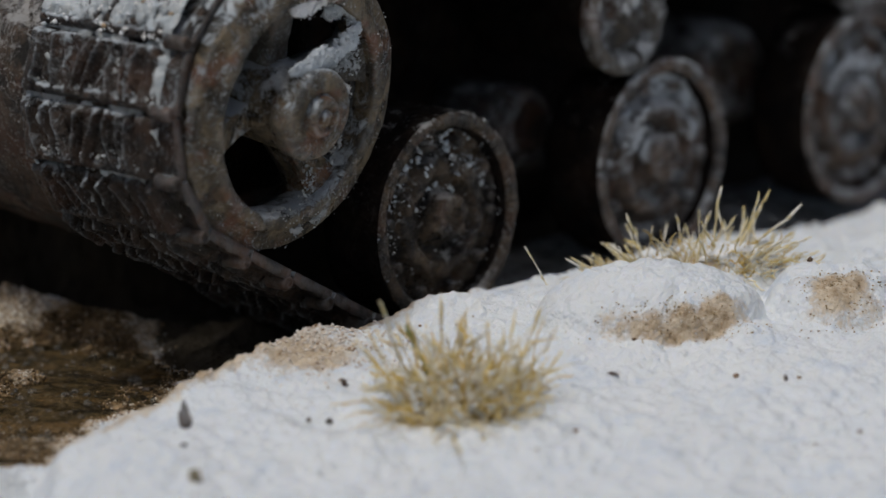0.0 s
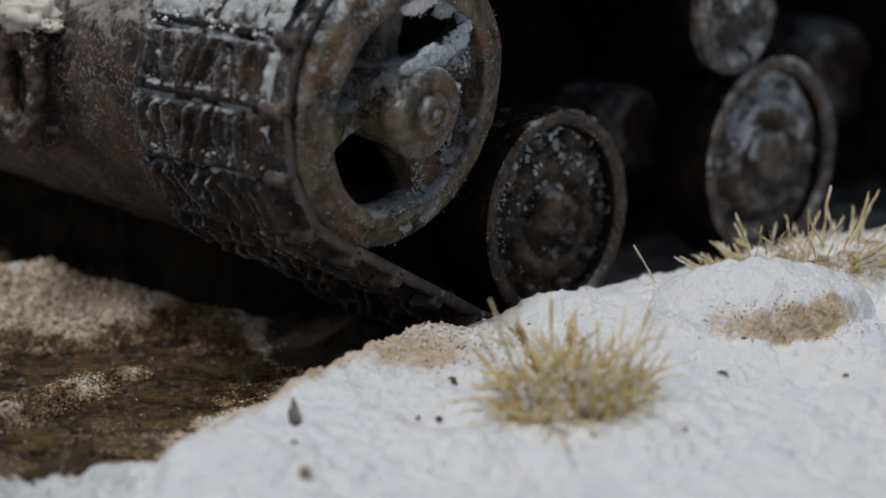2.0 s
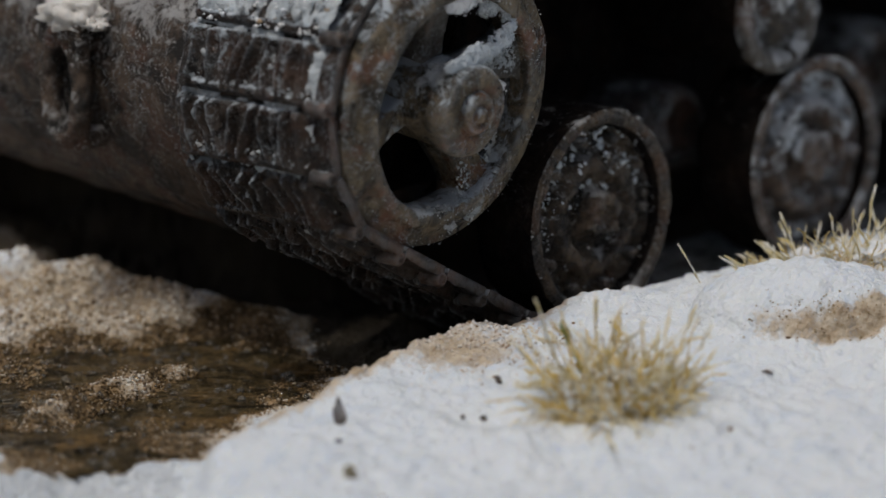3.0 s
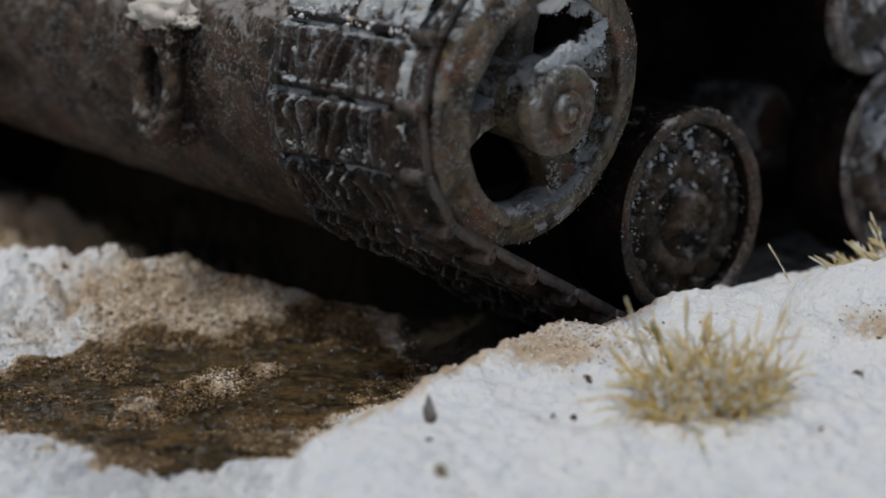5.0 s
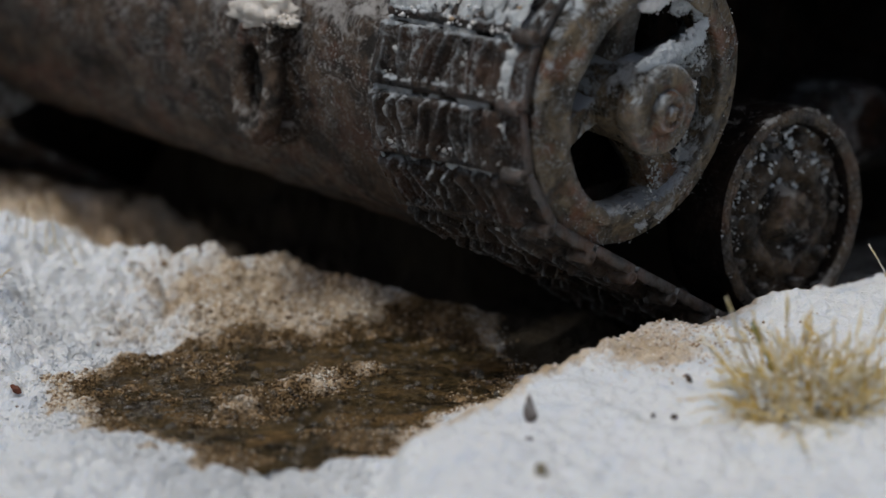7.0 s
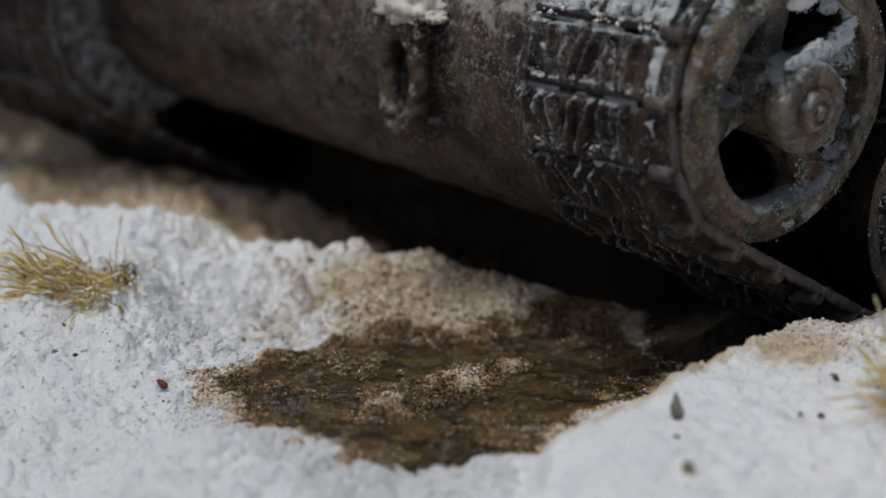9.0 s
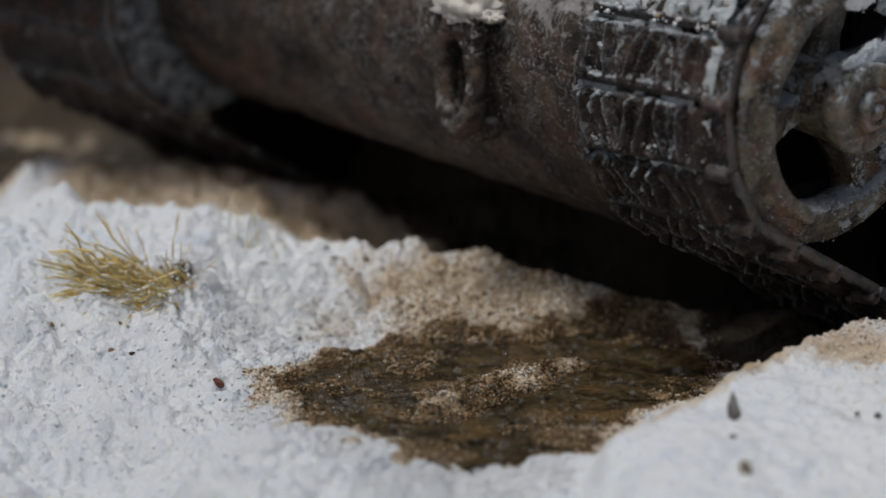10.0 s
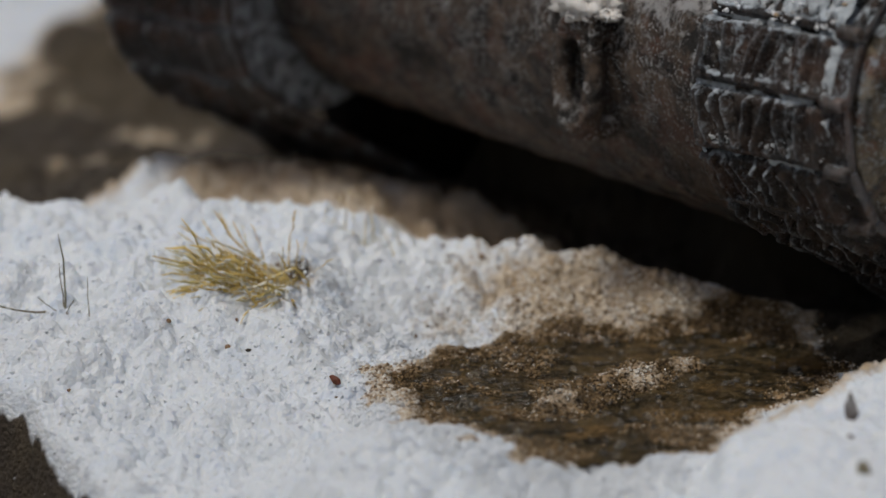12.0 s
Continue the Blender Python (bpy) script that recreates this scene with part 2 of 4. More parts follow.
def grid_noise(x, y, size, seed, octaves=4, gain=0.55):
    """Smooth value noise in -1 to 1 on arrays of places."""
    total, weight, amp = np.zeros(np.shape(x)), 0.0, 1.0
    for k in range(octaves):
        table = noise_table(seed * 31 + k)
        px, py = np.asarray(x) / size + 57.3 * k, np.asarray(y) / size + 23.1 * k
        ix, iy = np.floor(px).astype(int), np.floor(py).astype(int)
        fx, fy = px - ix, py - iy
        fx, fy = fx * fx * (3 - 2 * fx), fy * fy * (3 - 2 * fy)
        ix, iy = ix % 256, iy % 256
        total = total + amp * ((table[ix, iy] * (1 - fx) + table[ix + 1, iy] * fx) * (1 - fy) + (table[ix, iy + 1] * (1 - fx) + table[ix + 1, iy + 1] * fx) * fy)
        weight, amp, size = weight + amp, amp * gain, size / 2.03
    return total / weight


def step(low, high, v):
    s = np.clip((np.asarray(v, float) - low) / (high - low), 0, 1)
    return s * s * (3 - 2 * s)


def mesh_of(name, bm, material, smooth=True):
    """A mesh from a bmesh that is in millimetres."""
    for v in bm.verts:
        v.co *= MM
    data = bpy.data.meshes.new(name)
    bm.to_mesh(data)
    bm.free()
    data.materials.append(material)
    if smooth:
        data.shade_smooth()
    return data


def part(name, bm, material, parent, label="", smooth=True, at=None):
    ob = new(name, bm if isinstance(bm, bpy.types.Mesh) else mesh_of(name, bm, material, smooth))
    ob.parent = parent
    if at is not None:
        ob.matrix_local = at
    return tagged(ob, label)


def shift(x, y, z, rx=0, ry=0, rz=0):
    """pose() with the place in millimetres."""
    return pose(x * MM, y * MM, z * MM, rx, ry, rz)


def roughen(bm, amount, size, seed=0):
    bm.normal_update()
    for v in bm.verts:
        p = v.co / size + Vector((seed * 7.1, seed * 3.3, seed * 5.7))
        v.co += v.normal * amount * (noise.noise(p) + 0.5 * noise.noise(p * 2.3))


def add_box(bm, x0, x1, y0, y1, z0, z1, bevel=0.0, cuts=0, skew=0.0):
    """A bevelled block; skew slides its far end along y."""
    made = bmesh.ops.create_cube(bm, size=1.0)["verts"]
    for v in made:
        fx, fy, fz = v.co.x + 0.5, v.co.y + 0.5, v.co.z + 0.5
        v.co = (x0 + fx * (x1 - x0), y0 + fy * (y1 - y0) + skew * (fx - 0.5), z0 + fz * (z1 - z0))
    if bevel:
        edges = {e for v in made for e in v.link_edges}
        bmesh.ops.bevel(bm, geom=list(edges), offset=bevel, segments=2, affect="EDGES", profile=0.6)


def add_lathe(bm, profile, turns=48, axis_y=True):
    """A turned shape: profile points (radius, depth along y)."""
    rings = []
    for rad, dep in profile:
        ring = []
        for k in range(turns):
            ang = 2 * math.pi * k / turns
            ring.append(bm.verts.new((rad * math.sin(ang), dep, rad * math.cos(ang))))
        rings.append(ring)
    for a, b in zip(rings, rings[1:]):
        for k in range(turns):
            j = (k + 1) % turns
            bm.faces.new((a[k], a[j], b[j], b[k]))
    return rings


def cap(bm, ring, flip=False):
    bm.faces.new(list(reversed(ring)) if flip else ring)


def lathe(profile, turns=48, rough=0.0, size=1.5, seed=0, close=True):
    bm = bmesh.new()
    rings = add_lathe(bm, profile, turns)
    if close:
        cap(bm, rings[0])
        cap(bm, rings[-1], True)
    bmesh.ops.recalc_face_normals(bm, faces=bm.faces)
    if rough:
        roughen(bm, rough, size, seed)
    return bm


def lump(rx, ry, rz, seed, detail=3, rough=0.35, size=0.6):
    """A crumbly clump, flatter underneath."""
    bm = bmesh.new()
    bmesh.ops.create_icosphere(bm, subdivisions=detail, radius=1.0)
    off = Vector((seed * 3.17, seed * 1.91, seed * 2.53))
    for v in bm.verts:
        d = v.co.normalized()
        k = 1 + rough * (1.2 * noise.noise(d * 1.4 / size + off) + 0.75 * noise.noise(d * 3.3 / size + off) + 0.18 * noise.noise(d * 8.0 / size + off))
        v.co = Vector((d.x * rx * k, d.y * ry * k, d.z * rz * k * (0.55 if d.z < 0 else 1.0)))
    return bm


def scatter(name, places, radii, material, seed, squash=0.85, stained=False, detail=1):
    """Many small rounded grains joined into one mesh."""
    bm = bmesh.new()
    bmesh.ops.create_icosphere(bm, subdivisions=detail, radius=1.0)
    base = np.array([v.co[:] for v in bm.verts])
    tris = np.array([[v.index for v in f.verts] for f in bm.faces])
    bm.free()
    rng = np.random.RandomState(seed)
    n = len(places)
    shape = base[None] * (1 + (0.22 if detail == 1 else 0.13) * rng.randn(n, len(base), 1))
    shape = shape * (np.asarray(radii)[:, None, None] * np.array([1, 1, squash]) * (0.8 + 0.4 * rng.rand(n, 1, 3)))
    verts = ((shape + np.asarray(places)[:, None, :]) * MM).reshape(-1, 3)
    faces = (tris[None] + (np.arange(n) * len(base))[:, None, None]).reshape(-1, 3)
    data = bpy.data.meshes.new(name)
    data.from_pydata(verts.tolist(), [], faces.tolist())
    data.materials.append(material)
    data.shade_smooth()
    if stained:
        set_masks(data, np.repeat(np.asarray(places)[:, 0], len(base)), np.repeat(np.asarray(places)[:, 1], len(base)))
    return new(name, data)


# ---- the ground ----
TANK_X, TANK_Y, TANK_TURN = -2.42, -6.0, 47.0    # the idler's centre and the tank's heading
UX, UY = math.cos(radians(TANK_TURN)), math.sin(radians(TANK_TURN))


def pool_depth(x, y):
    """Above 0 inside the melt pool, by its plan outline."""
    wob = 0.12 * grid_noise(x, y, 7.0, 5, 3) + 0.10 * grid_noise(x, y, 2.2, 6, 3)
    xx = x + 24.2 - 0.12 * (y + 2)
    back = 9.0 + 6.0 * step(-25, -15, x)
    return 1 - np.sqrt((xx / 13.2) ** 2 + ((y + 1.5) / np.where(y > -1.5, back, 23.0)) ** 2) + wob


def pool_ridge(x, y):
    """The sandy ridge that crosses the pool from its front rim towards the tank."""
    across, along = 0.84 * (x + 24.5) - 0.54 * (y + 6.5), 0.54 * (x + 24.5) + 0.84 * (y + 6.5)
    across = across + 0.9 * grid_noise(x, y, 4.0, 12, 2)
    return np.exp(-(across / (2.3 - 0.05 * along)) ** 2 - (along / 11.5) ** 4)


def bank_depth(x, y):
    """How far inside the snow bank beside the track."""
    out = 0.731 * (x - TANK_X) - 0.682 * (y - TANK_Y)
    edge = np.where(y > -22, -3.0 + (y + 4) * 0.70, -15.6 + (y + 22) * 0.25)
    wob = 1.2 * grid_noise(x, y, 4.0, 8, 3)
    return np.minimum(out - 0.8 + wob * 0.5, (x - edge + 1.2) * 0.82 + wob)


MOUNDS = (  # x, y, height, spread x, spread y
    (0.5, -8.5, 1.5, 5.0, 3.2),
    (-5.5, -12.0, 0.9, 4.0, 3.0),
    (12.0, -1.0, 0.9, 5.0, 3.0),
    (28.0, 6.0, 0.9, 6.0, 4.0),
    (4.0, -31.0, -0.7, 6.0, 3.0),
    (18.0, -27.0, 0.6, 8.0, 4.0),
    (-6.0, -30.0, 0.5, 5.0, 4.0),
)
CAPS = (  # rounded caps of snow with steep flanks: x, y, height, radius x, radius y
    (21.3, -5.4, 3.9, 7.6, 4.9),
    (33.6, -3.2, 2.6, 4.4, 4.8),
)
# the field of snow beyond the pool: x, where it starts to rise (y, z), its crest (y, z), and the ridge behind it (z)
FIELD = np.array((
    (-95, -22, -1.5, 17, 6.6, 2.0),
    (-68, -22, -1.5, 17, 7.0, 2.0),
    (-56, -22, -1.2, 17, 7.6, 6.2),
    (-50, -20, -0.8, 17, 6.8, 5.9),
    (-46, -12, 0.0, 16, 5.9, 5.0),
    (-40.6, 1, 0.5, 16, 5.1, 3.4),
    (-36.8, 6, 0.6, 16, 4.3, 2.8),
    (-31, 7, 0.6, 16, 4.1, 1.8),
    (-26, 7.5, 0.5, 16, 4.0, 0.8),
    (-22.5, 8, 0.5, 15, 3.0, 0.4),
    (-19.5, 8, 0.4, 14, 1.9, 0.4),
    (-16.8, 8, 0.3, 13, 1.6, 0.3),
    (-12, 8, 0.2, 12, 1.0, 0.2),
    (60, 8, 0.2, 12, 0.3, 0.2),
))


def clods(x, y, size, seed):
    """Rounded lumps packed together like cauliflower, 0 to about 0.5."""
    x, y = x / size + 0.35 * grid_noise(x, y, size * 1.3, seed, 2), y / size + 0.35 * grid_noise(x, y, size * 1.3, seed + 1, 2)
    ix, iy = np.floor(x).astype(int), np.floor(y).astype(int)
    sx, sy, sr = noise_table(seed * 7 + 1), noise_table(seed * 7 + 2), noise_table(seed * 7 + 3)
    best = np.zeros(np.shape(x))
    for i in (-1, 0, 1):
        for j in (-1, 0, 1):
            cx, cy = (ix + i) % 256, (iy + j) % 256
            far = (x - ix - i - 0.5 - 0.45 * sx[cx, cy]) ** 2 + (y - iy - j - 0.5 - 0.45 * sy[cx, cy]) ** 2
            r = 0.60 + 0.25 * sr[cx, cy]
            best = np.maximum(best, np.sqrt(np.clip(r * r - far, 0, None)) * (0.55 + 0.45 * r))
    return best


def field_height(x, y):
    foot_y, foot_z, top_y, top_z, back_z = (np.interp(x, FIELD[:, 0], FIELD[:, k]) for k in range(1, 6))
    f = np.clip((y - foot_y) / (top_y - foot_y), 0, 1)
    front = foot_z + (top_z - foot_z) * (0.55 * f + 0.45 * step(0, 1, f))
    dip = np.minimum(top_z, back_z) - 1.2
    rear = top_z + (dip - top_z) * step(0, 7, y - top_y)
    rear = rear + (back_z - dip) * step(28, 37, y) - (back_z - 1.0) * step(39, 50, y)
    return np.where(y < top_y, front, rear)


def ground_height(x, y, fine=True):
    x, y = np.asarray(x, float), np.asarray(y, float)
    field = field_height(x, y)
    field = field + 5.5 * step(55, 95, y) * step(-40, -60, x) + 10 * step(95, 190, y)
    # the bank of snow beside the track
    d = bank_depth(x, y)
    tilt = np.clip(1 + (y + 7) / 22, 0, 1)
    high = 4.9 + 0.050 * np.clip(x, -20, 50) * tilt + 0.09 * np.clip(y + 7, -60, 3)
    high = high - 0.13 * np.clip(y - 5, 0, 40)
    b = step(-0.8, 1.6, d)
    z = field * (1 - b) + high * b
    for mx, my, h, sx, sy in MOUNDS:
        z = z + h * np.exp(-((x - mx) / sx) ** 2 - ((y - my) / sy) ** 2)
    for mx, my, h, rx, ry in CAPS:
        far = ((x - mx) / rx) ** 2 + ((y - my) / ry) ** 2 + 0.14 * grid_noise(x, y, 3.0, 15, 3)
        z = z + h * np.clip(1 - far, 0, None) ** 0.55
    # the pool's bed with a sandy ridge across it
    p = pool_depth(x, y) * (1 - step(-1.5, 0.5, d))
    bed = -0.42 + 1.2 * grid_noise(x, y, 2.6, 11, 4, 0.75)
    bed = bed + 1.25 * pool_ridge(x, y)
    bed = bed + 0.9 * np.exp(-((x + 34.5) / 4.5) ** 2 - ((y - 4.5) / 4.0) ** 2) + 0.6 * np.exp(-((x + 19.0) / 4.0) ** 2 - ((y + 18.0) / 4.0) ** 2)
    w = step(-0.06, 0.20, p)
    z = z * (1 - w) + bed * w
    # under the tank the ground is low
    inside = 0.682 * (y - TANK_Y) - 0.731 * (x - TANK_X)
    along = UX * (x - TANK_X) + UY * (y - TANK_Y)
    under = step(-1.5, 1.0, inside) * step(10, 17, along) * step(84, 78, inside)
    z = z * (1 - under) + np.minimum(z, 0.6) * under
    # a heap added under the hull to block light from behind the tank
    z = z + 7.2 * step(12, 24, along) * step(26, 36, inside) * step(84, 70, inside) * step(150, 110, along)
    # the snow's broken front edge
    z = z - 0.22 * np.clip(-12 - y, 0, 25) * step(-36, -50, x) - 0.35 * np.clip(-25 - y, 0, 14) * step(-13, -20, x)
    cut = ((x + 62) * -11 + (y + 17) * -7) / 13 + 2.6 + 1.5 * grid_noise(x, y, 5.0, 14, 3)
    z = z - 8.0 * step(-0.6, 3.2, cut)
    if fine:
        crumb = step(-10, -22, x)
        patch = step(-0.45, 0.45, grid_noise(x, y, 7.0, 33, 3))
        soft = 1.0 * grid_noise(x, y, 5.5, 20, 3) + 0.55 * grid_noise(x, y, 2.2, 27, 3, 0.65) + (0.1 + 0.3 * patch) * clods(x, y, 1.1, 28) + 0.22 * clods(x, y, 0.6, 29) - 0.3
        rough = 1.5 * grid_noise(x, y, 9.0, 26, 2) + (0.7 + 1.6 * patch) * clods(x, y, 4.2, 21) + (0.45 + 0.75 * patch) * clods(x, y, 1.7, 22) + 0.7 * clods(x, y, 0.75, 23) + 0.22 * grid_noise(x, y, 0.8, 24, 2) - 1.3
        rough = rough * (1 - 0.7 * np.exp(-((x + 50.0) / 4.5) ** 2 - ((y - 2.5) / 6.0) ** 2))
        calm = (1 - 0.62 * w) * (1 - 0.35 * step(-0.35, -0.05, p) * (1 - step(-1.5, 0.5, d)))
        z = z + (soft * (1 - crumb) + rough * crumb) * calm + w * 0.24 * grid_noise(x, y, 0.9, 24, 3, 0.8)
    return z


def axis_steps(parts):
    out = [parts[0][0]]
    for a, b, s in parts:
        n = max(1, int(round((b - a) / s)))
        out += [a + (b - a) * (k + 1) / n for k in range(n)]
    return np.array(out)


def set_masks(data, gx, gy):
    """Stains of mud and sand, dark soil with painted shade, and greyer snow, as plan shapes with ragged edges, on a
    mesh's points.
    """
    p, d = pool_depth(gx, gy), bank_depth(gx, gy)
    n1, n2 = grid_noise(gx, gy, 6.0, 31, 4), grid_noise(gx, gy, 2.5, 32, 3)
    inside = 0.682 * (gy - TANK_Y) - 0.731 * (gx - TANK_X)
    on_bank = step(-0.5, 1.0, d)
    along = UX * (gx - TANK_X) + UY * (gy - TANK_Y)
    mud = step(-0.16, 0.10, p + 0.12 * n2 + 0.08 * n1 - 0.04 * step(0, -10, gy)) * (1 - on_bank) * (1 - 0.75 * pool_ridge(gx, gy) * (0.65 + n2))
    near = step(-12, -22, gy)
    sand = step(-0.17 + 0.13 * near, 0.0, p + 0.15 * n1 + 0.06 * n2) * (1 - on_bank)
    slope = step(-45, -29, gx + 3 * n1) * step(3, 9, gy) * (1 - on_bank) * step(60, 45, gy)
    sand = np.maximum(sand, slope * (0.55 - 0.18 * step(9, 15, gy) + 0.35 * n1 + 0.35 * n2))
    # the bank's brown lip, and stains under its mounds
    lip = np.exp(-((gx + 3.6) / 7.5) ** 2 - ((gy + 11.0) / 3.2) ** 2)
    flank = ((gx - 21.3) / 7.6) ** 2 + ((gy + 5.4) / 4.9) ** 2
    stain = 1.1 * np.exp(-((flank - 0.90) / 0.26) ** 2) * step(-6.8, -8.6, gy) * np.exp(-((gx - 23.0) / 5.0) ** 4) * (0.85 + 0.35 * n2)
    stain = stain + 0.85 * np.exp(-((gx - 34.2) / 2.6) ** 2 - ((gy + 5.6) / 2.6) ** 2)
    behind = on_bank * step(4.0, 1.5, 0.731 * (gx - TANK_X) - 0.682 * (gy - TANK_Y)) * step(16, 6, gx)
    sand = np.clip(np.maximum.reduce([sand, lip * 0.72 + 0.35 * n2 * lip, stain * 1.0 + 0.7 * n2 * stain, behind * 0.75]), 0, 1)
    back = step(22, 29, gy) * step(-62, -55, gx - 0.2 * (gy - 40)) * (1 - step(60, 75, gy))
    sand = np.maximum(sand, back * step(0, -8, gx) * (0.72 + 0.45 * n1))
    # brown tone under the tufts paints in the shade between their stems
    tuft_shade = np.exp(-((gx - 7.0) / 3.6) ** 2 - ((gy + 22.0) / 2.6) ** 2) + np.exp(-((gx - 26.0) / 4.5) ** 2 - ((gy - 5.0) / 1.8) ** 2) + 1.1 * np.exp(-((gx + 47.0) / 1.6) ** 2 - ((gy - 7.2) / 1.8) ** 2)
    sand = np.clip(np.maximum(sand, tuft_shade), 0, 1)
    cut = ((gx + 62) * -11 + (gy + 17) * -7) / 13
    moss = step(0, 8, gy - 27 - 22 * step(-62, -57, gx) + 5 * n1) * step(-3, 3, gx + 80.5 - 0.27 * (gy - 64) + 4 * n1)
    # beyond 160 mm the unseen ground is darkened to bounce less light
    # low on the mound's flank the dark term paints the overhang's shade
    soil_shade = np.maximum.reduce([step(0.0, 1.0, cut + 2.6 + 1.5 * grid_noise(gx, gy, 5.0, 14, 3)), moss * (0.60 + 0.5 * n1), 0.28 * np.clip(stain, 0, 1) * step(-8.6, -9.6, gy), step(160, 240, np.hypot(gx + 10, gy))])
    # under the hull this tone paints in the tank's shade
    soil_shade = np.maximum(soil_shade, step(1.0, 5.0, inside) * step(6, 12, along + 2 * n2) * step(84, 78, inside) * 0.95)
    sand = np.maximum(sand, 0.95 * moss)
    # greyer snow left of the pool; past y 60 the grey paints in shade
    grey_snow = np.maximum(step(-14, -22, gx) * step(10, -6, gy) * (1 - on_bank), step(60, 75, gy))
    soil_shade = np.maximum.reduce([soil_shade, 0.95 * np.exp(-((gx + 46.6) / 1.1) ** 2 - ((gy - 8.0) / 1.4) ** 2), 0.3 * np.exp(-((gx + 13.5) / 5.0) ** 2 - ((gy - 12.0) / 6.0) ** 2)])
    # the same painted shade between bank, pool and track
    soil_shade = np.maximum(soil_shade, 0.9 * step(-13, -9, gx) * step(-1, 2, inside) * step(-3, 1, along) * step(40, 20, gx))
    for key, values in (("mud", mud), ("sand", sand), ("soil_shade", soil_shade), ("grey_snow", grey_snow)):
        data.attributes.new(key, "FLOAT", "POINT").data.foreach_set("value", values.astype(np.float32))


def build_ground():
    xs = axis_steps(((-300, -100, 10), (-100, -72, 2), (-72, 46, 0.18), (46, 80, 2), (80, 300, 10)))
    ys = axis_steps(((-440, -60, 20), (-60, -42, 1), (-42, 24, 0.19), (24, 70, 0.6), (70, 130, 2), (130, 320, 10)))
    gx, gy = np.meshgrid(xs, ys, indexing="ij")
    gz = ground_height(gx, gy)
    verts = np.stack([gx, gy, gz], -1).reshape(-1, 3) * MM
    nx, ny = len(xs), len(ys)
    idx = np.arange(nx * ny).reshape(nx, ny)
    faces = np.stack([idx[:-1, :-1], idx[1:, :-1], idx[1:, 1:], idx[:-1, 1:]], -1).reshape(-1, 4)
    data = bpy.data.meshes.new("ground")
    data.from_pydata(verts.tolist(), [], faces.tolist())
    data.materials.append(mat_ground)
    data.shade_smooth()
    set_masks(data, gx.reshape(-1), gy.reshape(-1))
    return tagged(new("ground", data), "white crumbly model snow stained brown around a melt pool", "ground", kind="structure")


ground = build_ground()


def build_water():
    """The melt pool's surface, cut to the pool's outline."""
    xs, ys = np.arange(-44, -3, 0.4), np.arange(-30, 26, 0.4)
    gx, gy = np.meshgrid(xs, ys, indexing="ij")
    gz = 0.12 * grid_noise(gx, gy, 2.6, 41, 2) + 0.10 * grid_noise(gx, gy, 1.0, 42, 2)
    keep = (pool_depth(gx, gy) > -0.03) & (ground_height(gx, gy, False) < 1.1)
    idx = np.arange(gx.size).reshape(gx.shape)
    cell = keep[:-1, :-1] & keep[1:, :-1] & keep[1:, 1:] & keep[:-1, 1:]
    faces = np.stack([idx[:-1, :-1], idx[1:, :-1], idx[1:, 1:], idx[:-1, 1:]], -1)[cell]
    used, inverse = np.unique(faces, return_inverse=True)
    verts = (np.stack([gx, gy, gz], -1).reshape(-1, 3) * MM)[used]
    data = bpy.data.meshes.new("melt_pool")
    data.from_pydata(verts.tolist(), [], inverse.reshape(-1, 4).tolist())
    data.materials.append(mat_water)
    data.shade_smooth()
    return tagged(new("water", data), "shallow murky brown meltwater pool in the snow", "water", kind="structure")


water = build_water()


# ---- the tank ----
# Its frame: x runs back along the hull from the idler's axle, y inward from the wheels' outer faces, z up.
tank = tagged(new("model_tank"), "weathered brown scale-model tank, frosted tracks and wheels, on snow", "model tank")
tank.matrix_world = shift(TANK_X, TANK_Y, 0, 0, 0, TANK_TURN)
IDLER_Z, IDLER_R = 19.3, 9.75
WHEELS = ((16.6, 9.3), (40.0, 9.6), (64.0, 9.7))
WHEEL_R = 7.3


def hull_mesh():
    """The lower hull: a rounded nose plate carried across the tank."""
    outline = ((118, 9.0), (60, 9.0), (30, 9.0), (12, 9.0), (6, 9.2), (2.6, 9.8), (0.4, 10.7), (-1.6, 11.9), (-3.2, 13.6), (-4.3, 15.5), (-4.9, 17.6), (-5.1, 19.6), (-4.9, 21.6), (-4.2, 23.4), (-2.8, 25.2), (-0.5, 27.2), (4, 30.5), (12, 32), (60, 32), (118, 32))
    ys = [15.6 + 45.8 * k / 60 for k in range(61)]
    bm = bmesh.new()
    rows = [[bm.verts.new((x, y, z - 3.0 * (1 - float(step(8, 20, z))) + 0.09 * (y - 15.6) * (1 - float(step(14, 25, z))))) for x, z in outline] for y in ys]
    for a, b in zip(rows, rows[1:]):
        for k in range(len(outline)):
            j = (k + 1) % len(outline)
            bm.faces.new((a[k], a[j], b[j], b[k]))
    cap(bm, rows[0])
    cap(bm, rows[-1], True)
    bmesh.ops.recalc_face_normals(bm, faces=bm.faces)
    roughen(bm, 0.22, 3.0, 2)
    return bm


hull = part("hull", hull_mesh(), mat_hull, tank, "brown weathered rounded nose plate with pale frost")


def plate(x0, x1, y0, y1, z0, z1):
    bm = bmesh.new()
    add_box(bm, x0, x1, y0, y1, z0, z1, 0.3)
    return bm


# out of view: these and the block above are added to shade the wheels
part("fender", plate(-3.0, 118, 2.5, 15.4, 32.2, 33.0), mat_hull, tank, smooth=False)
# reaches forward only to shade the far track
part("fender", plate(-17.0, 118, 59.0, 78.0, 32.2, 33.0), mat_hull, tank, smooth=False)
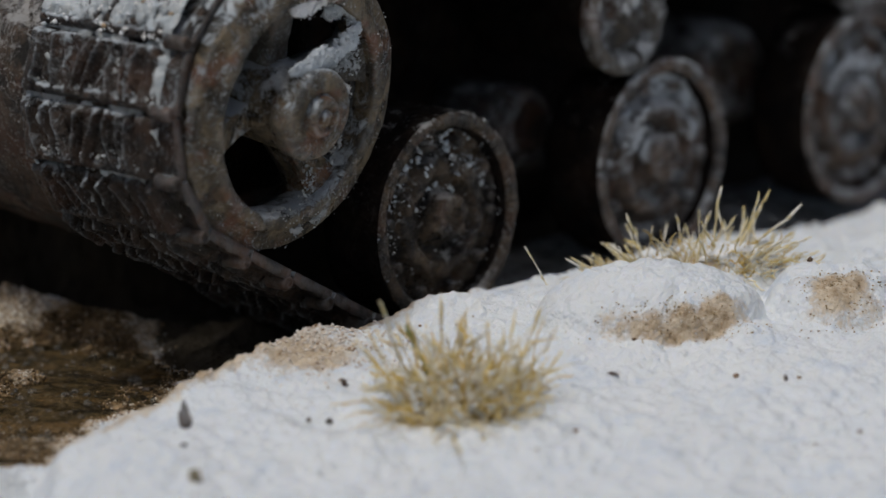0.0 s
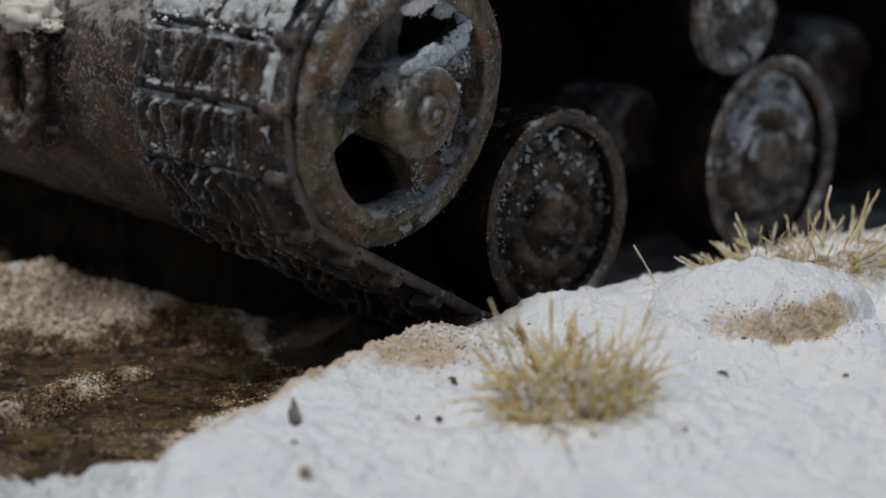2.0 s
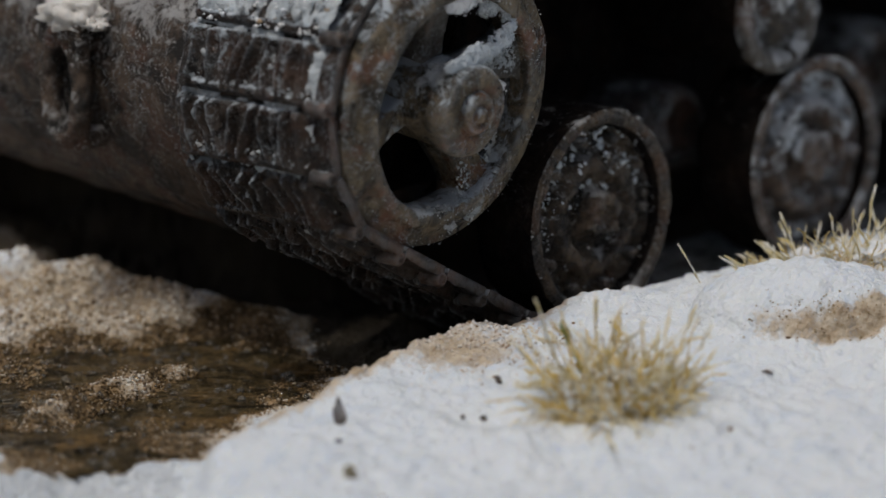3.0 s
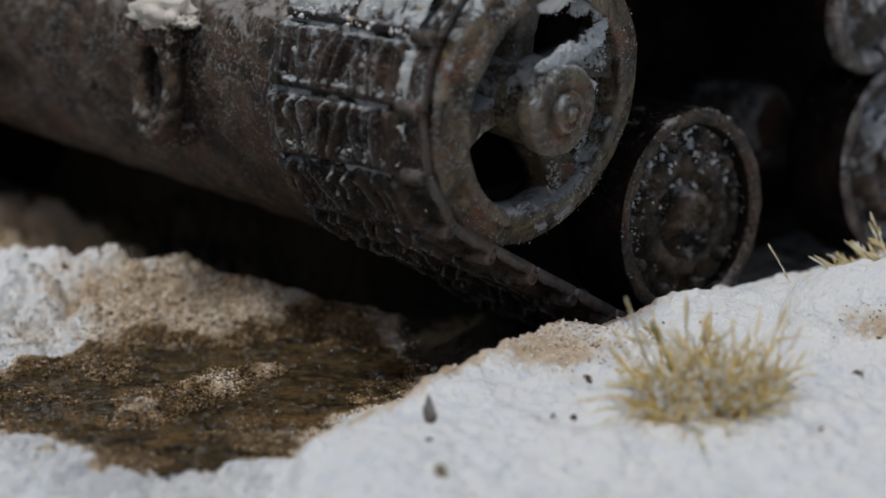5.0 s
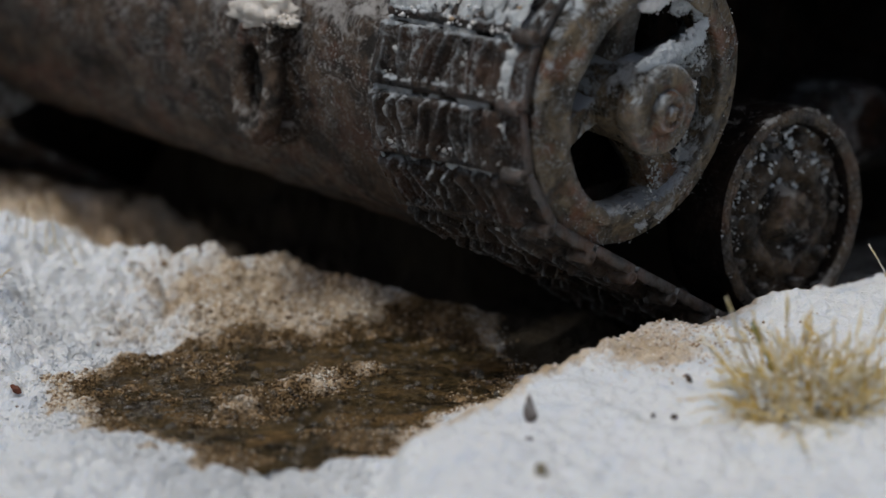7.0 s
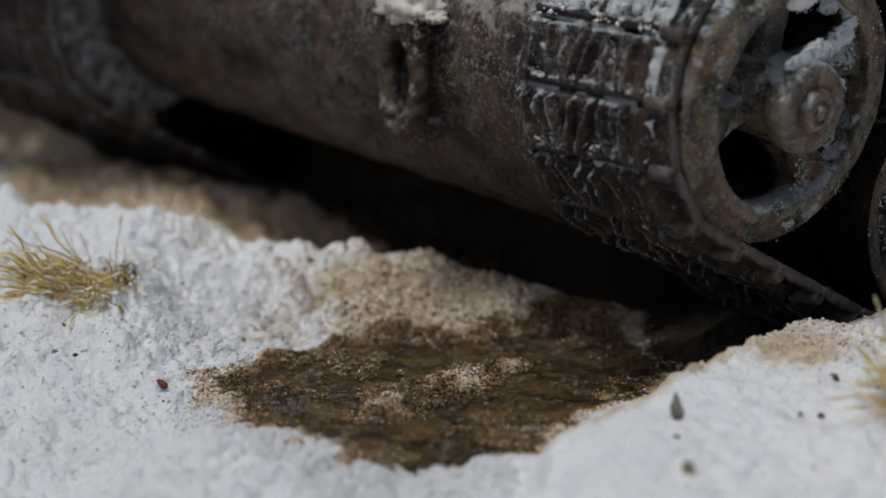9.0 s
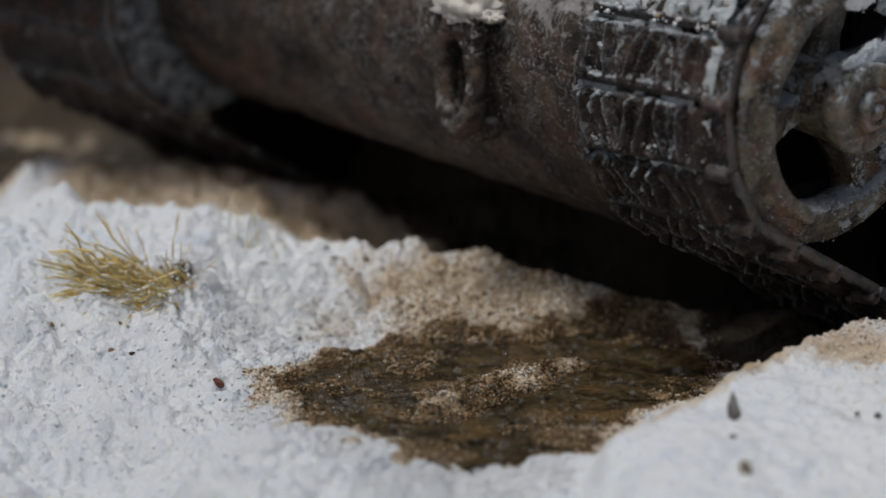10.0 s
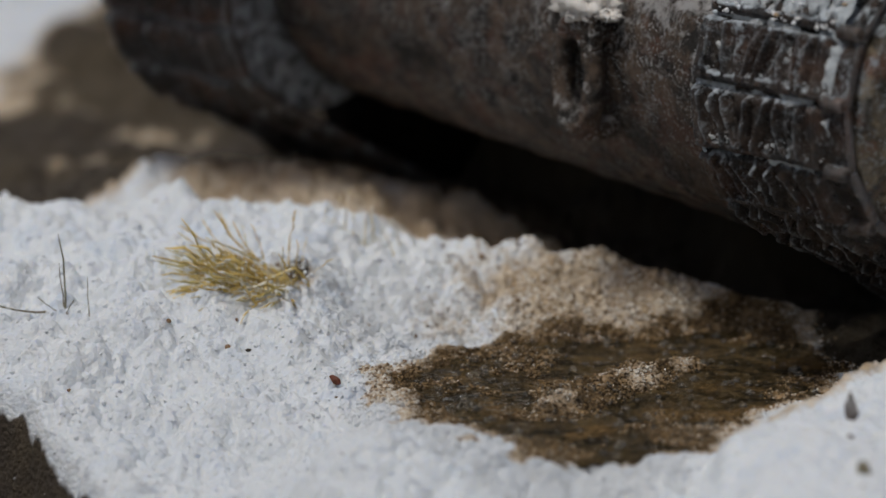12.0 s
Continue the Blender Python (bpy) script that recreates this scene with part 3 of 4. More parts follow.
# a plate added where the hull side lies in shade, coloured near black
part("side_plate", plate(2.0, 118, 15.1, 15.45, 9.6, 31.6), mat_dark, tank, "near-black plate painting in the shade behind the wheels", smooth=False)
part("superstructure", plate(8.0, 118, 6.0, 73.0, 33.1, 46.0), mat_hull, tank, smooth=False)


def hook_piece(boxes, seed):
    bm = bmesh.new()
    for box in boxes:
        add_box(bm, *box, 0.4)
    bmesh.ops.subdivide_edges(bm, edges=bm.edges[:], cuts=2, use_grid_fill=True)
    roughen(bm, 0.28, 0.9, seed)
    return bm


# a tow shackle: an oval ring hanging between two rough lugs on the plate
for k, box in enumerate(((-6.9, -3.8, 26.4, 30.4, 20.6, 22.6), (-6.4, -3.6, 26.8, 30.2, 13.6, 15.0))):
    part("hook_lug", hook_piece([box], 4 + k), mat_hull, hull, "rusty tow hook lug standing out from the nose plate")


def shackle():
    """A forged oval ring standing upright against the plate."""
    bm = bmesh.new()
    rings = []
    for k in range(40):
        ang = 2 * math.pi * k / 40
        mid = Vector((-6.1, 28.45 + 1.45 * math.cos(ang), 18.0 + 3.6 * math.sin(ang)))
        out = Vector((0, math.cos(ang) * 3.6, math.sin(ang) * 1.45)).normalized()
        thick = 0.72 + 0.18 * math.sin(ang) ** 2
        rings.append([bm.verts.new(mid + thick * (out * math.cos(a) + Vector((-1.15, 0, 0)) * math.sin(a))) for a in (2 * math.pi * i / 12 for i in range(12))])
    for a, b in zip(rings, rings[1:] + rings[:1]):
        for i in range(12):
            bm.faces.new((a[i], a[(i + 1) % 12], b[(i + 1) % 12], b[i]))
    bmesh.ops.recalc_face_normals(bm, faces=bm.faces)
    bmesh.ops.subdivide_edges(bm, edges=bm.edges[:], cuts=1, use_grid_fill=True)
    roughen(bm, 0.22, 0.8, 9)
    return bm


part("shackle", shackle(), mat_hull, hull, "rusty oval tow shackle against the nose plate")


def idler():
    bm = bmesh.new()
    prof = ((7.2, 2.0), (7.2, 0.3), (7.32, 0.06), (7.7, 0.0), (8.25, 0.1), (8.5, 0.42), (8.75, 0.55), (9.35, 0.68), (9.62, 0.75), (IDLER_R, 0.95), (9.75, 1.4), (9.68, 2.2), (9.66, 5.5), (9.2, 5.6), (8.4, 3.4), (7.4, 2.9), (7.2, 2.0))
    add_lathe(bm, prof, 72)
    bmesh.ops.remove_doubles(bm, verts=bm.verts[:], dist=1e-4)
    bmesh.ops.recalc_face_normals(bm, faces=bm.faces)
    roughen(bm, 0.10, 1.6, 3)
    wheel = part("idler_wheel", bm, mat_idler, tank, "worn olive spoked idler wheel with frost and snow", at=shift(1.0, -0.5, IDLER_Z, 8))
    hub_prof = ((3.0, 6.0), (2.95, 3.0), (2.9, 0.3), (2.8, -0.3), (2.8, -0.95), (2.85, -1.05), (2.98, -1.1), (3.1, -1.4), (3.1, -2.3), (2.95, -2.7), (2.6, -2.85), (1.75, -2.9), (1.6, -2.75), (1.45, -2.8), (1.4, -3.2), (1.2, -3.4), (0.85, -3.4), (0.75, -3.25), (0.55, -3.25), (0.45, -3.5), (0.1, -3.55))
    hub = part("hub", lathe(hub_prof, 48, 0.05, 1.2, 5), mat_idler, wheel, "grey-brown turned hub with a ringed cap", at=shift(0, 1.15, 0))
    for k, ang in enumerate((-10, 74, 145, 256)):
        bm = bmesh.new()
        # a spoke that widens into the rim
        sect = ((2.3, 1.0, 2.1), (4.2, 0.95, 1.8), (5.8, 1.05, 1.4), (6.8, 1.3, 1.0), (7.3, 1.9, 0.8), (7.6, 2.3, 0.8))
        rings = []
        for rad, half, front in sect:
            rings.append([bm.verts.new(p) for p in ((-half, front + 0.15, rad), (-half * 0.88, front, rad), (half * 0.88, front, rad), (half, front + 0.15, rad), (half, front + 2.4, rad), (-half, front + 2.4, rad))])
        for a, b in zip(rings, rings[1:]):
            for i in range(6):
                bm.faces.new((a[i], a[(i + 1) % 6], b[(i + 1) % 6], b[i]))
        cap(bm, rings[0])
        cap(bm, rings[-1], True)
        bmesh.ops.recalc_face_normals(bm, faces=bm.faces)
        bmesh.ops.subdivide_edges(bm, edges=bm.edges[:], cuts=2, use_grid_fill=True)
        roughen(bm, 0.07, 1.0, 6 + k)
        part("spoke", bm, mat_idler if 90 < ang else mat_rimed, wheel, "" if 90 < ang else "frost-covered bluish spoke", at=pose(0, 0, 0, 0, ang, 0))
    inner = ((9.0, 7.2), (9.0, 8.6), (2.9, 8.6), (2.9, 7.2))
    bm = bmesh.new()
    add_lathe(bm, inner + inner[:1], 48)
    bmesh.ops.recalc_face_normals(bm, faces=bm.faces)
    # near black paints in the shade inside the wheel's openings
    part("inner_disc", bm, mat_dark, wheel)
    return wheel


idler_wheel = idler()


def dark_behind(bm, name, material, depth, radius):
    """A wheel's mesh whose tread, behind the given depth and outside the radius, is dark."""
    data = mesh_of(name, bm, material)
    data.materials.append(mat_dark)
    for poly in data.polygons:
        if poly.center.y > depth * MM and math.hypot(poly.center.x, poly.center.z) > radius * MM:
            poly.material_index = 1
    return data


def road_wheel(x, z, material, label, seed):
    tyre_prof = ((6.1, 0.9), (6.2, 0.35), (6.6, 0.05), (7.0, 0.0), (7.3, 0.25), (WHEEL_R, 0.8), (WHEEL_R, 4.6), (7.2, 5.2), (6.1, 5.2), (6.1, 0.9))
    bm = bmesh.new()
    add_lathe(bm, tyre_prof, 64)
    bmesh.ops.remove_doubles(bm, verts=bm.verts[:], dist=1e-4)
    bmesh.ops.recalc_face_normals(bm, faces=bm.faces)
    roughen(bm, 0.16, 1.3, seed)
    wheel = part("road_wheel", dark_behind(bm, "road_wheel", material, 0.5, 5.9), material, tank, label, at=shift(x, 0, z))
    disc_prof = ((6.15, 3.0), (6.15, 1.2), (5.6, 1.5), (4.9, 1.7), (4.4, 1.5), (4.1, 0.7), (3.7, 0.45), (3.2, 0.5), (2.9, 1.1), (2.3, 1.35), (1.75, 1.2), (1.65, 0.2), (1.45, -0.15), (0.9, -0.25), (0.8, -0.05), (0.1, 0.0))
    disc = part("disc", lathe(disc_prof, 72, 0.34, 0.75, seed + 1), material, wheel)
    for k in range(10):
        ang = 2 * math.pi * (k + 0.3 * (seed % 3)) / 10
        part("bolt", lathe(((0.42, 0.9), (0.42, 0.0), (0.3, -0.25), (0.05, -0.28)), 8, 0.06, 0.4, seed + k), material, wheel, at=shift(5.25 * math.sin(ang), 0.9, 5.25 * math.cos(ang)))
    return wheel


road_wheel(*WHEELS[0], mat_road, "grimy dark road wheel with wet black-brown dirt", 11)
road_wheel(*WHEELS[1], mat_far_wheel, "brown road wheel with frost over its upper face", 23)
road_wheel(*WHEELS[2], mat_far_wheel, "brown road wheel with frost over its upper face", 37)


def return_roller(x, z, seed):
    prof = ((3.9, 12.0), (4.2, 11.0), (4.3, 2.0), (4.55, 1.2), (4.6, 0.5), (4.3, 0.05), (3.7, 0.0), (3.2, 0.3), (2.9, 0.6), (2.2, 0.55), (1.7, 0.2), (1.3, -0.1), (0.6, -0.15), (0.1, -0.1))
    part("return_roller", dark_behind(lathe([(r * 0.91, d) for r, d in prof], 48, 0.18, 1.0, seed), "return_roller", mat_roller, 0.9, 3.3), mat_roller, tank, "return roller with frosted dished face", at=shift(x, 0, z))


return_roller(36.0, 20.4, 5)
return_roller(64.6, 20.6, 6)
for sx, sz, wide, mat in ((34.6, 11.7, 1.0, mat_stop), (58.4, 12.1, 1.3, mat_far_wheel)):
    prof = ((2.9, 7.8), (2.9, 1.2), (2.7, 0.4), (2.1, 0.0), (1.6, 0.15), (1.2, 0.7), (0.1, 0.8))
    part("bump_stop", lathe([(r * wide, d) for r, d in prof], 32, 0.15, 1.0, 8), mat, tank, "brown round suspension stop on the hull side", at=shift(sx, 7.8, sz))


LINK_SLOTS = ((2.9, 0.1, 0.30, 1.0), (3.9, 0.5, 0.14, 0.8), (5.0, 0.9, 0.18, 0.7), (6.5, -1.3, 0.26, 1.0), (7.7, -0.6, 0.13, 0.6), (8.9, 1.4, 0.20, 0.85), (10.1, 0.5, 0.16, 0.5), (11.3, 0.2, 0.32, 0.9))   # y, slant, half width, length


def link_mesh(seed, material, across=126, along=34):
    """One track link as a cast slab: knuckles on the pin line, deep slanting slots and thin raised ribs."""
    xs, ys = np.linspace(-2.12, 2.1, along), np.linspace(-0.25, 12.7, across)
    gx, gy = np.meshgrid(xs, ys, indexing="ij")
    wob = 0.32 * grid_noise(gx, gy, 2.0, 50 + seed, 2)
    h = np.full(gx.shape, 0.12)
    inside = step(-1.75, -1.5, gx) * step(2.05, 1.8, gx)
    worn = step(-0.5, 0.5, grid_noise(gx, gy, 2.4, 80 + seed, 2))
    for y0, lean, half, length in LINK_SLOTS:
        mid = np.abs(gy + wob - y0 - lean * gx / 4.4)
        side = gy + wob - y0 - lean * gx / 4.4 - half - 0.2
        reach = inside * step(2.0 * length + 0.2, 2.0 * length - 0.1, np.abs(gx + 0.5 * wob))
        h = h + 0.85 * step(0.20, 0.07, np.abs(side)) * inside * (0.35 + 0.65 * worn)
        h = h - 1.3 * step(half + 0.07, half - 0.05, mid) * reach
    edge = np.maximum(step(2.7, 2.5, gy) * step(1.9, 2.1, gy), step(11.8, 12.0, gy))
    h = np.maximum(h, 0.5 * edge)
    knuckle = step(-1.35, -1.6, gx + 0.4 * wob) * (0.36 + 0.22 * grid_noise(gy, gx * 0.2, 1.3, 85 + seed, 2))
    h = np.maximum(h, knuckle)
    h = h + 0.11 * grid_noise(gx, gy, 1.1, 60 + seed, 3, 0.7) - 0.35 * step(-1.9, -2.12, gx) - 0.35 * step(1.9, 2.1, gx)
    outer = step(2.0, 1.7, gy)
    h = h * (1 - outer) + outer * (-0.12 + 0.12 * grid_noise(gx, gy, 1.0, 66 + seed, 2) - 0.2 * step(1.9, 2.1, np.abs(gx)))
    bm = bmesh.new()
    top = [[bm.verts.new((x, y, h[i, j])) for j, y in enumerate(ys)] for i, x in enumerate(xs)]
    for i in range(len(xs) - 1):
        for j in range(len(ys) - 1):
            bm.faces.new((top[i][j], top[i + 1][j], top[i + 1][j + 1], top[i][j + 1]))
    rim = [top[i][0] for i in range(len(xs))] + top[-1][1:] + [top[i][-1] for i in range(len(xs) - 2, -1, -1)] + [top[0][j] for j in range(len(ys) - 2, 0, -1)]
    low = [bm.verts.new((v.co.x * 0.97, v.co.y, -0.9)) for v in rim]
    for k in range(len(rim)):
        j = (k + 1) % len(rim)
        bm.faces.new((rim[j], rim[k], low[k], low[j]))
    bm.faces.new(low)
    bmesh.ops.recalc_face_normals(bm, faces=bm.faces)
    data = mesh_of("track_link", bm, material, True)
    data.materials.append(mat_pin)
    for poly in data.polygons:
        if abs(poly.normal.z) < 0.5 and poly.center.y < -0.2 * MM:
            poly.material_index = 1
    return data


def track_path():
    """The belt's middle line in x and z: upper run, round the idler, down to the first wheel and along the ground."""
    pts = []
    r1, r2, x2, z2 = 9.95, 8.9, *WHEELS[0]
    for k in range(60):
        f = k / 60
        pts.append((78 - 78 * f, 25.0 + (IDLER_Z + r1 - 25.0) * f ** 2.2 - 0.9 * math.sin(math.pi * f) ** 2))
    far = math.hypot(x2, z2 - IDLER_Z)
    low = math.atan2(z2 - IDLER_Z, x2) - math.acos((r1 - r2) / far)
    for k in range(61):
        ang = math.pi / 2 + (low + 2 * math.pi - math.pi / 2) * k / 60
        pts.append((r1 * math.cos(ang), IDLER_Z + r1 * math.sin(ang)))
    for k in range(21):
        ang = low + (-math.pi / 2 - low) * k / 20
        pts.append((x2 + r2 * math.cos(ang), z2 + r2 * math.sin(ang)))
    pts.append((92.0, z2 - r2))
    return pts


def lay_track(inward, first, last, offset):
    """Links at an even pitch along the belt."""
    pts, pitch = track_path(), 4.544
    # far links get a darker metal than near ones, shade put into colour
    meshes = [link_mesh(s, mat_track) if inward < 2 else link_mesh(s, mat_stop, 44, 14) for s in (3, 4, 5)]
    pin = mesh_of("pin", lathe(((0.52, 1.6), (0.52, 0.1), (0.42, -0.12), (0.26, -0.14), (0.22, -0.04), (0.05, -0.04)), 14, 0.04, 0.4, 2), mat_pin)
    run, count = offset, 0
    for (xa, za), (xb, zb) in zip(pts, pts[1:]):
        seg = math.hypot(xb - xa, zb - za)
        while run <= seg:
            f = run / seg
            x, z = xa + (xb - xa) * f, za + (zb - za) * f
            if first <= count <= last:
                tilt = math.degrees(math.atan2(zb - za, xa - xb))
                link = part("track_link", meshes[count % 3], None, tank, at=shift(x, inward, z, 0, tilt, 0))
                if inward < 2:
                    part("pin", pin, None, link, at=shift(-2.1, -0.2, 0.0))
            run += pitch
            count += 1
        run -= seg


lay_track(0.9, 0, 99, 4.302)
lay_track(61.0, 0, 29, 3.0)
bm = bmesh.new()
add_lathe(bm, ((9.4, 61.5), (9.4, 74.5), (2.0, 74.5), (2.0, 61.5), (9.4, 61.5)), 40)
bmesh.ops.recalc_face_normals(bm, faces=bm.faces)
# same darker metal, so the far drum reads as shaded
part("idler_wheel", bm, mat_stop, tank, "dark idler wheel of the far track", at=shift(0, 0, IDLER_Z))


# far wheels, out of view, added to stop light from the far side
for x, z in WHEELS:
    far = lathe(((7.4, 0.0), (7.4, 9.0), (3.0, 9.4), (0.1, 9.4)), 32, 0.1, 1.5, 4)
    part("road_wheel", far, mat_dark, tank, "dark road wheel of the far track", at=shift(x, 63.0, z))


# ---- snow lying on the tank ----
def on_tank(x, y, z, rx=0, ry=0, rz=0):
    return tank.matrix_world @ shift(x, y, z, rx, ry, rz)


def clump(x, y, z, rx, ry, rz, seed, material, label, tilt=0.0, detail=5):
    ob = new("snow_clump", mesh_of("snow_clump", lump(rx, ry, rz, seed, detail, 0.36, 0.75), material))
    ob.matrix_world = on_tank(x, y, z, 0, tilt, 0)
    return tagged(ob, label, "snow", "snow clumps on the tank")


def crumbly(patches, seed, material, label, flat=0.7):
    """Crumbs of snow frozen together; patches in the idler's own frame: x, z, y, half sizes along x and z, count, crumb radii."""
    rng = np.random.RandomState(seed)
    spots, radii = [], []
    for x, z, y, rx, rz, count, r0, r1 in patches:
        for k in range(count):
            ang, far = rng.uniform(0, 2 * math.pi), math.sqrt(rng.rand())
            r = r0 + (r1 - r0) * rng.rand() ** 2
            bump = (1 - far * far) * flat * min(rx, rz)
            spots.append((x + rx * far * math.cos(ang), y - bump * rng.rand() * 0.8, z + rz * far * math.sin(ang)))
            radii.append(r * (1.15 - 0.5 * far))
    ob = scatter("snow_clump", np.array(spots), np.array(radii), material, seed, 0.9)
    melt = ob.modifiers.new("melted_together", "REMESH")
    melt.mode, melt.voxel_size, melt.use_smooth_shade = "VOXEL", 0.00011, True
    ob.matrix_world = tank.matrix_world @ shift(1.0, -0.5, IDLER_Z, 8)
    pick = rng.randint(0, len(spots), len(spots) * 2)
    grit = np.array(spots)[pick] + rng.randn(len(pick), 3) * np.array(radii)[pick][:, None] * 0.75 - np.array((0, 0.06, 0))
    crystals = scatter("frost", grit, 0.03 + 0.07 * rng.rand(len(pick)) ** 2, material, seed + 1, 0.9)
    crystals.parent = ob
    tagged(crystals, "fine crystals on the snow's surface", kind="stuff")
    return tagged(ob, label, "snow", "snow clumps on the tank")


ON_WHEEL = "bluish crumbly snow frozen on the idler wheel"
crumbly(((-0.5, 3.1, -0.6, 1.7, 0.55, 323, 0.1, 0.26), (0.6, 3.6, -0.6, 1.4, 0.75, 204, 0.1, 0.28)), 41, mat_icy, ON_WHEEL)
crumbly(((2.4, 3.4, 0.0, 1.4, 0.6, 187, 0.08, 0.24), (3.9, 3.9, 0.2, 1.3, 0.8, 187, 0.08, 0.22), (4.6, 4.6, 0.2, 0.7, 0.9, 102, 0.06, 0.18)), 42, mat_icy, ON_WHEEL)
crumbly(((3.3, 2.6, 0.5, 1.3, 0.8, 153, 0.06, 0.16), (4.9, 2.4, 0.4, 1.0, 1.0, 102, 0.05, 0.13)), 43, mat_crust, "thin grey-blue ice web between hub and rim", 0.2)
crumbly(((-0.3, 6.9, 0.3, 1.5, 0.6, 187, 0.1, 0.28), (1.3, 7.2, 0.3, 1.0, 0.5, 102, 0.08, 0.24)), 44, mat_snow, "white snow lump on the idler's upper rim")
crumbly(((3.0, 6.2, 0.5, 1.4, 0.7, 187, 0.06, 0.18), (4.7, 5.4, 0.4, 0.7, 0.9, 119, 0.06, 0.17)), 45, mat_crust, "grey-blue frost on the idler's upper rim", 0.25)
crumbly(((3.5, 0.7, -0.4, 0.5, 0.7, 102, 0.08, 0.21),), 46, mat_snow, "white snow lump beside the idler's hub")
crumbly(((0.8, -8.4, 0.1, 0.6, 0.4, 34, 0.06, 0.17), (2.6, -8.0, 0.1, 0.5, 0.4, 27, 0.06, 0.17), (-1.6, -7.2, 0.2, 2.2, 0.6, 102, 0.03, 0.08), (1.6, -5.6, 0.3, 0.8, 1.6, 102, 0.03, 0.09), (4.3, -2.6, 0.5, 0.6, 2.0, 85, 0.03, 0.1)), 47, mat_crust, "specks of frost on the idler's lower rim", 0.15)


def ice_film():
    """A wet film of ice across one opening of the wheel."""
    bm = bmesh.new()
    rows = []
    for i in range(13):
        ang = radians(80 + 60 * i / 12)
        rows.append([bm.verts.new((r * math.sin(ang), 1.7 + 0.25 * noise.noise(Vector((i * 0.5, r, 3))), r * math.cos(ang))) for r in (2.4 + 5.0 * k / 10 for k in range(11))])
    for a, b in zip(rows, rows[1:]):
        for k in range(10):
            bm.faces.new((a[k], a[k + 1], b[k + 1], b[k]))
    bmesh.ops.solidify(bm, geom=bm.faces[:], thickness=0.25)
    bmesh.ops.recalc_face_normals(bm, faces=bm.faces)
    return bm


part("ice_film", ice_film(), mat_ice_film, idler_wheel, "wet brown ice film between two spokes")


def drum_crust():
    """Snow frozen on the track round the idler: a shell that stands out only where it has built up, mostly on top."""
    angles, ys = np.radians(np.linspace(95, 235, 220)), np.linspace(1.9, 13.5, 190)
    ga, gy = np.meshgrid(angles, ys, indexing="ij")
    arc = ga * 10.8
    heap = 0.9 * grid_noise(arc, gy, 2.2, 71, 4, 0.65) + 0.35 * grid_noise(arc, gy, 0.6, 72, 3, 0.7)
    top = step(152, 138, np.degrees(ga) + 5 * grid_noise(arc, gy, 3.0, 73, 2))
    ends = np.maximum(step(4.0, 2.2, gy), step(12.0, 13.4, gy))
    seam = step(0.75, 0.2, np.abs((arc + 0.9) % 4.75 - 2.37))
    r = 9.71 + 0.72 * top + 0.24 * ends * step(200, 170, np.degrees(ga)) + 0.07 * seam + 0.70 * heap
    r = np.clip(r, 9.45, 11.0)
    data = bpy.data.meshes.new("snow_crust")
    verts = np.stack([r * np.cos(ga), gy, IDLER_Z + r * np.sin(ga)], -1).reshape(-1, 3) * MM
    idx = np.arange(ga.size).reshape(ga.shape)
    high = r > 9.85
    cell = high[:-1, :-1] | high[1:, :-1] | high[1:, 1:] | high[:-1, 1:]
    faces = np.stack([idx[:-1, :-1], idx[:-1, 1:], idx[1:, 1:], idx[1:, :-1]], -1)[cell]
    used, inverse = np.unique(faces, return_inverse=True)
    data.from_pydata(verts[used].tolist(), [], inverse.reshape(-1, 4).tolist())
    data.materials.append(mat_crust)
    data.shade_smooth()
    ob = new("snow_crust", data)
    ob.matrix_world = tank.matrix_world
    return tagged(ob, "thin crust of dirty bluish snow frozen on the track", "snow")


drum_crust()
clump(-5.6, 28.3, 22.6, 1.7, 2.6, 1.9, 120, mat_dirty_snow, "cap of white snow lying on the tow hook", 0, 4)
clump(-5.6, 26.4, 22.3, 1.0, 1.2, 0.7, 121, mat_dirty_snow, "cap of white snow lying on the tow hook")
clump(1.0, 14.2, 7.9, 1.2, 0.9, 0.8, 122, mat_dirty_snow, "dirty ice chunk hanging at the track's inner edge")


def rime(name, count, seed, spot, radii, label, material=None):
    """Fine grains of frost frozen on one part of the tank; spot gives a place for two random numbers."""
    rng = np.random.RandomState(seed)
    out = []
    while len(out) < count:
        p = spot(rng.rand(), rng.rand())
        if noise.noise(Vector(p) * 0.42 + Vector((seed, 0, 0))) + 0.35 * noise.noise(Vector(p) * 1.3) > rng.uniform(-0.25, 0.45):
            out.append(p)
    r = radii[0] + (radii[1] - radii[0]) * rng.rand(count) ** 2.5
    ob = scatter(name, np.array(out), r, material or mat_rime_grain, seed, 0.9)
    ob.parent = tank
    return tagged(ob, label, kind="stuff")


def round_drum(f, g):
    ang = radians(50 + 190 * f)
    return (10.3 * math.cos(ang), 1.4 + 12.0 * g, IDLER_Z + 10.3 * math.sin(ang))


def top_of_drum(f, g):
    ang = radians(104 + 44 * f)
    return (10.55 * math.cos(ang), 1.9 + 11.6 * g, IDLER_Z + 10.55 * math.sin(ang))


def drum_end(f, g):
    ang = radians(112 + 105 * f)
    r = 10.25 - 0.3 * g
    return (r * math.cos(ang), 13.15 + 0.45 * g, IDLER_Z + r * math.sin(ang))


def drum_seams(f, g):
    spot = math.floor(f * 4)
    ang = (spot * 4.75 + 0.55 * (f * 4 - spot) + DRUM_SEAM) / 10.75
    return (10.23 * math.cos(ang), 2.2 + 11.3 * g, IDLER_Z + 10.23 * math.sin(ang))


DRUM_SEAM = 21.9


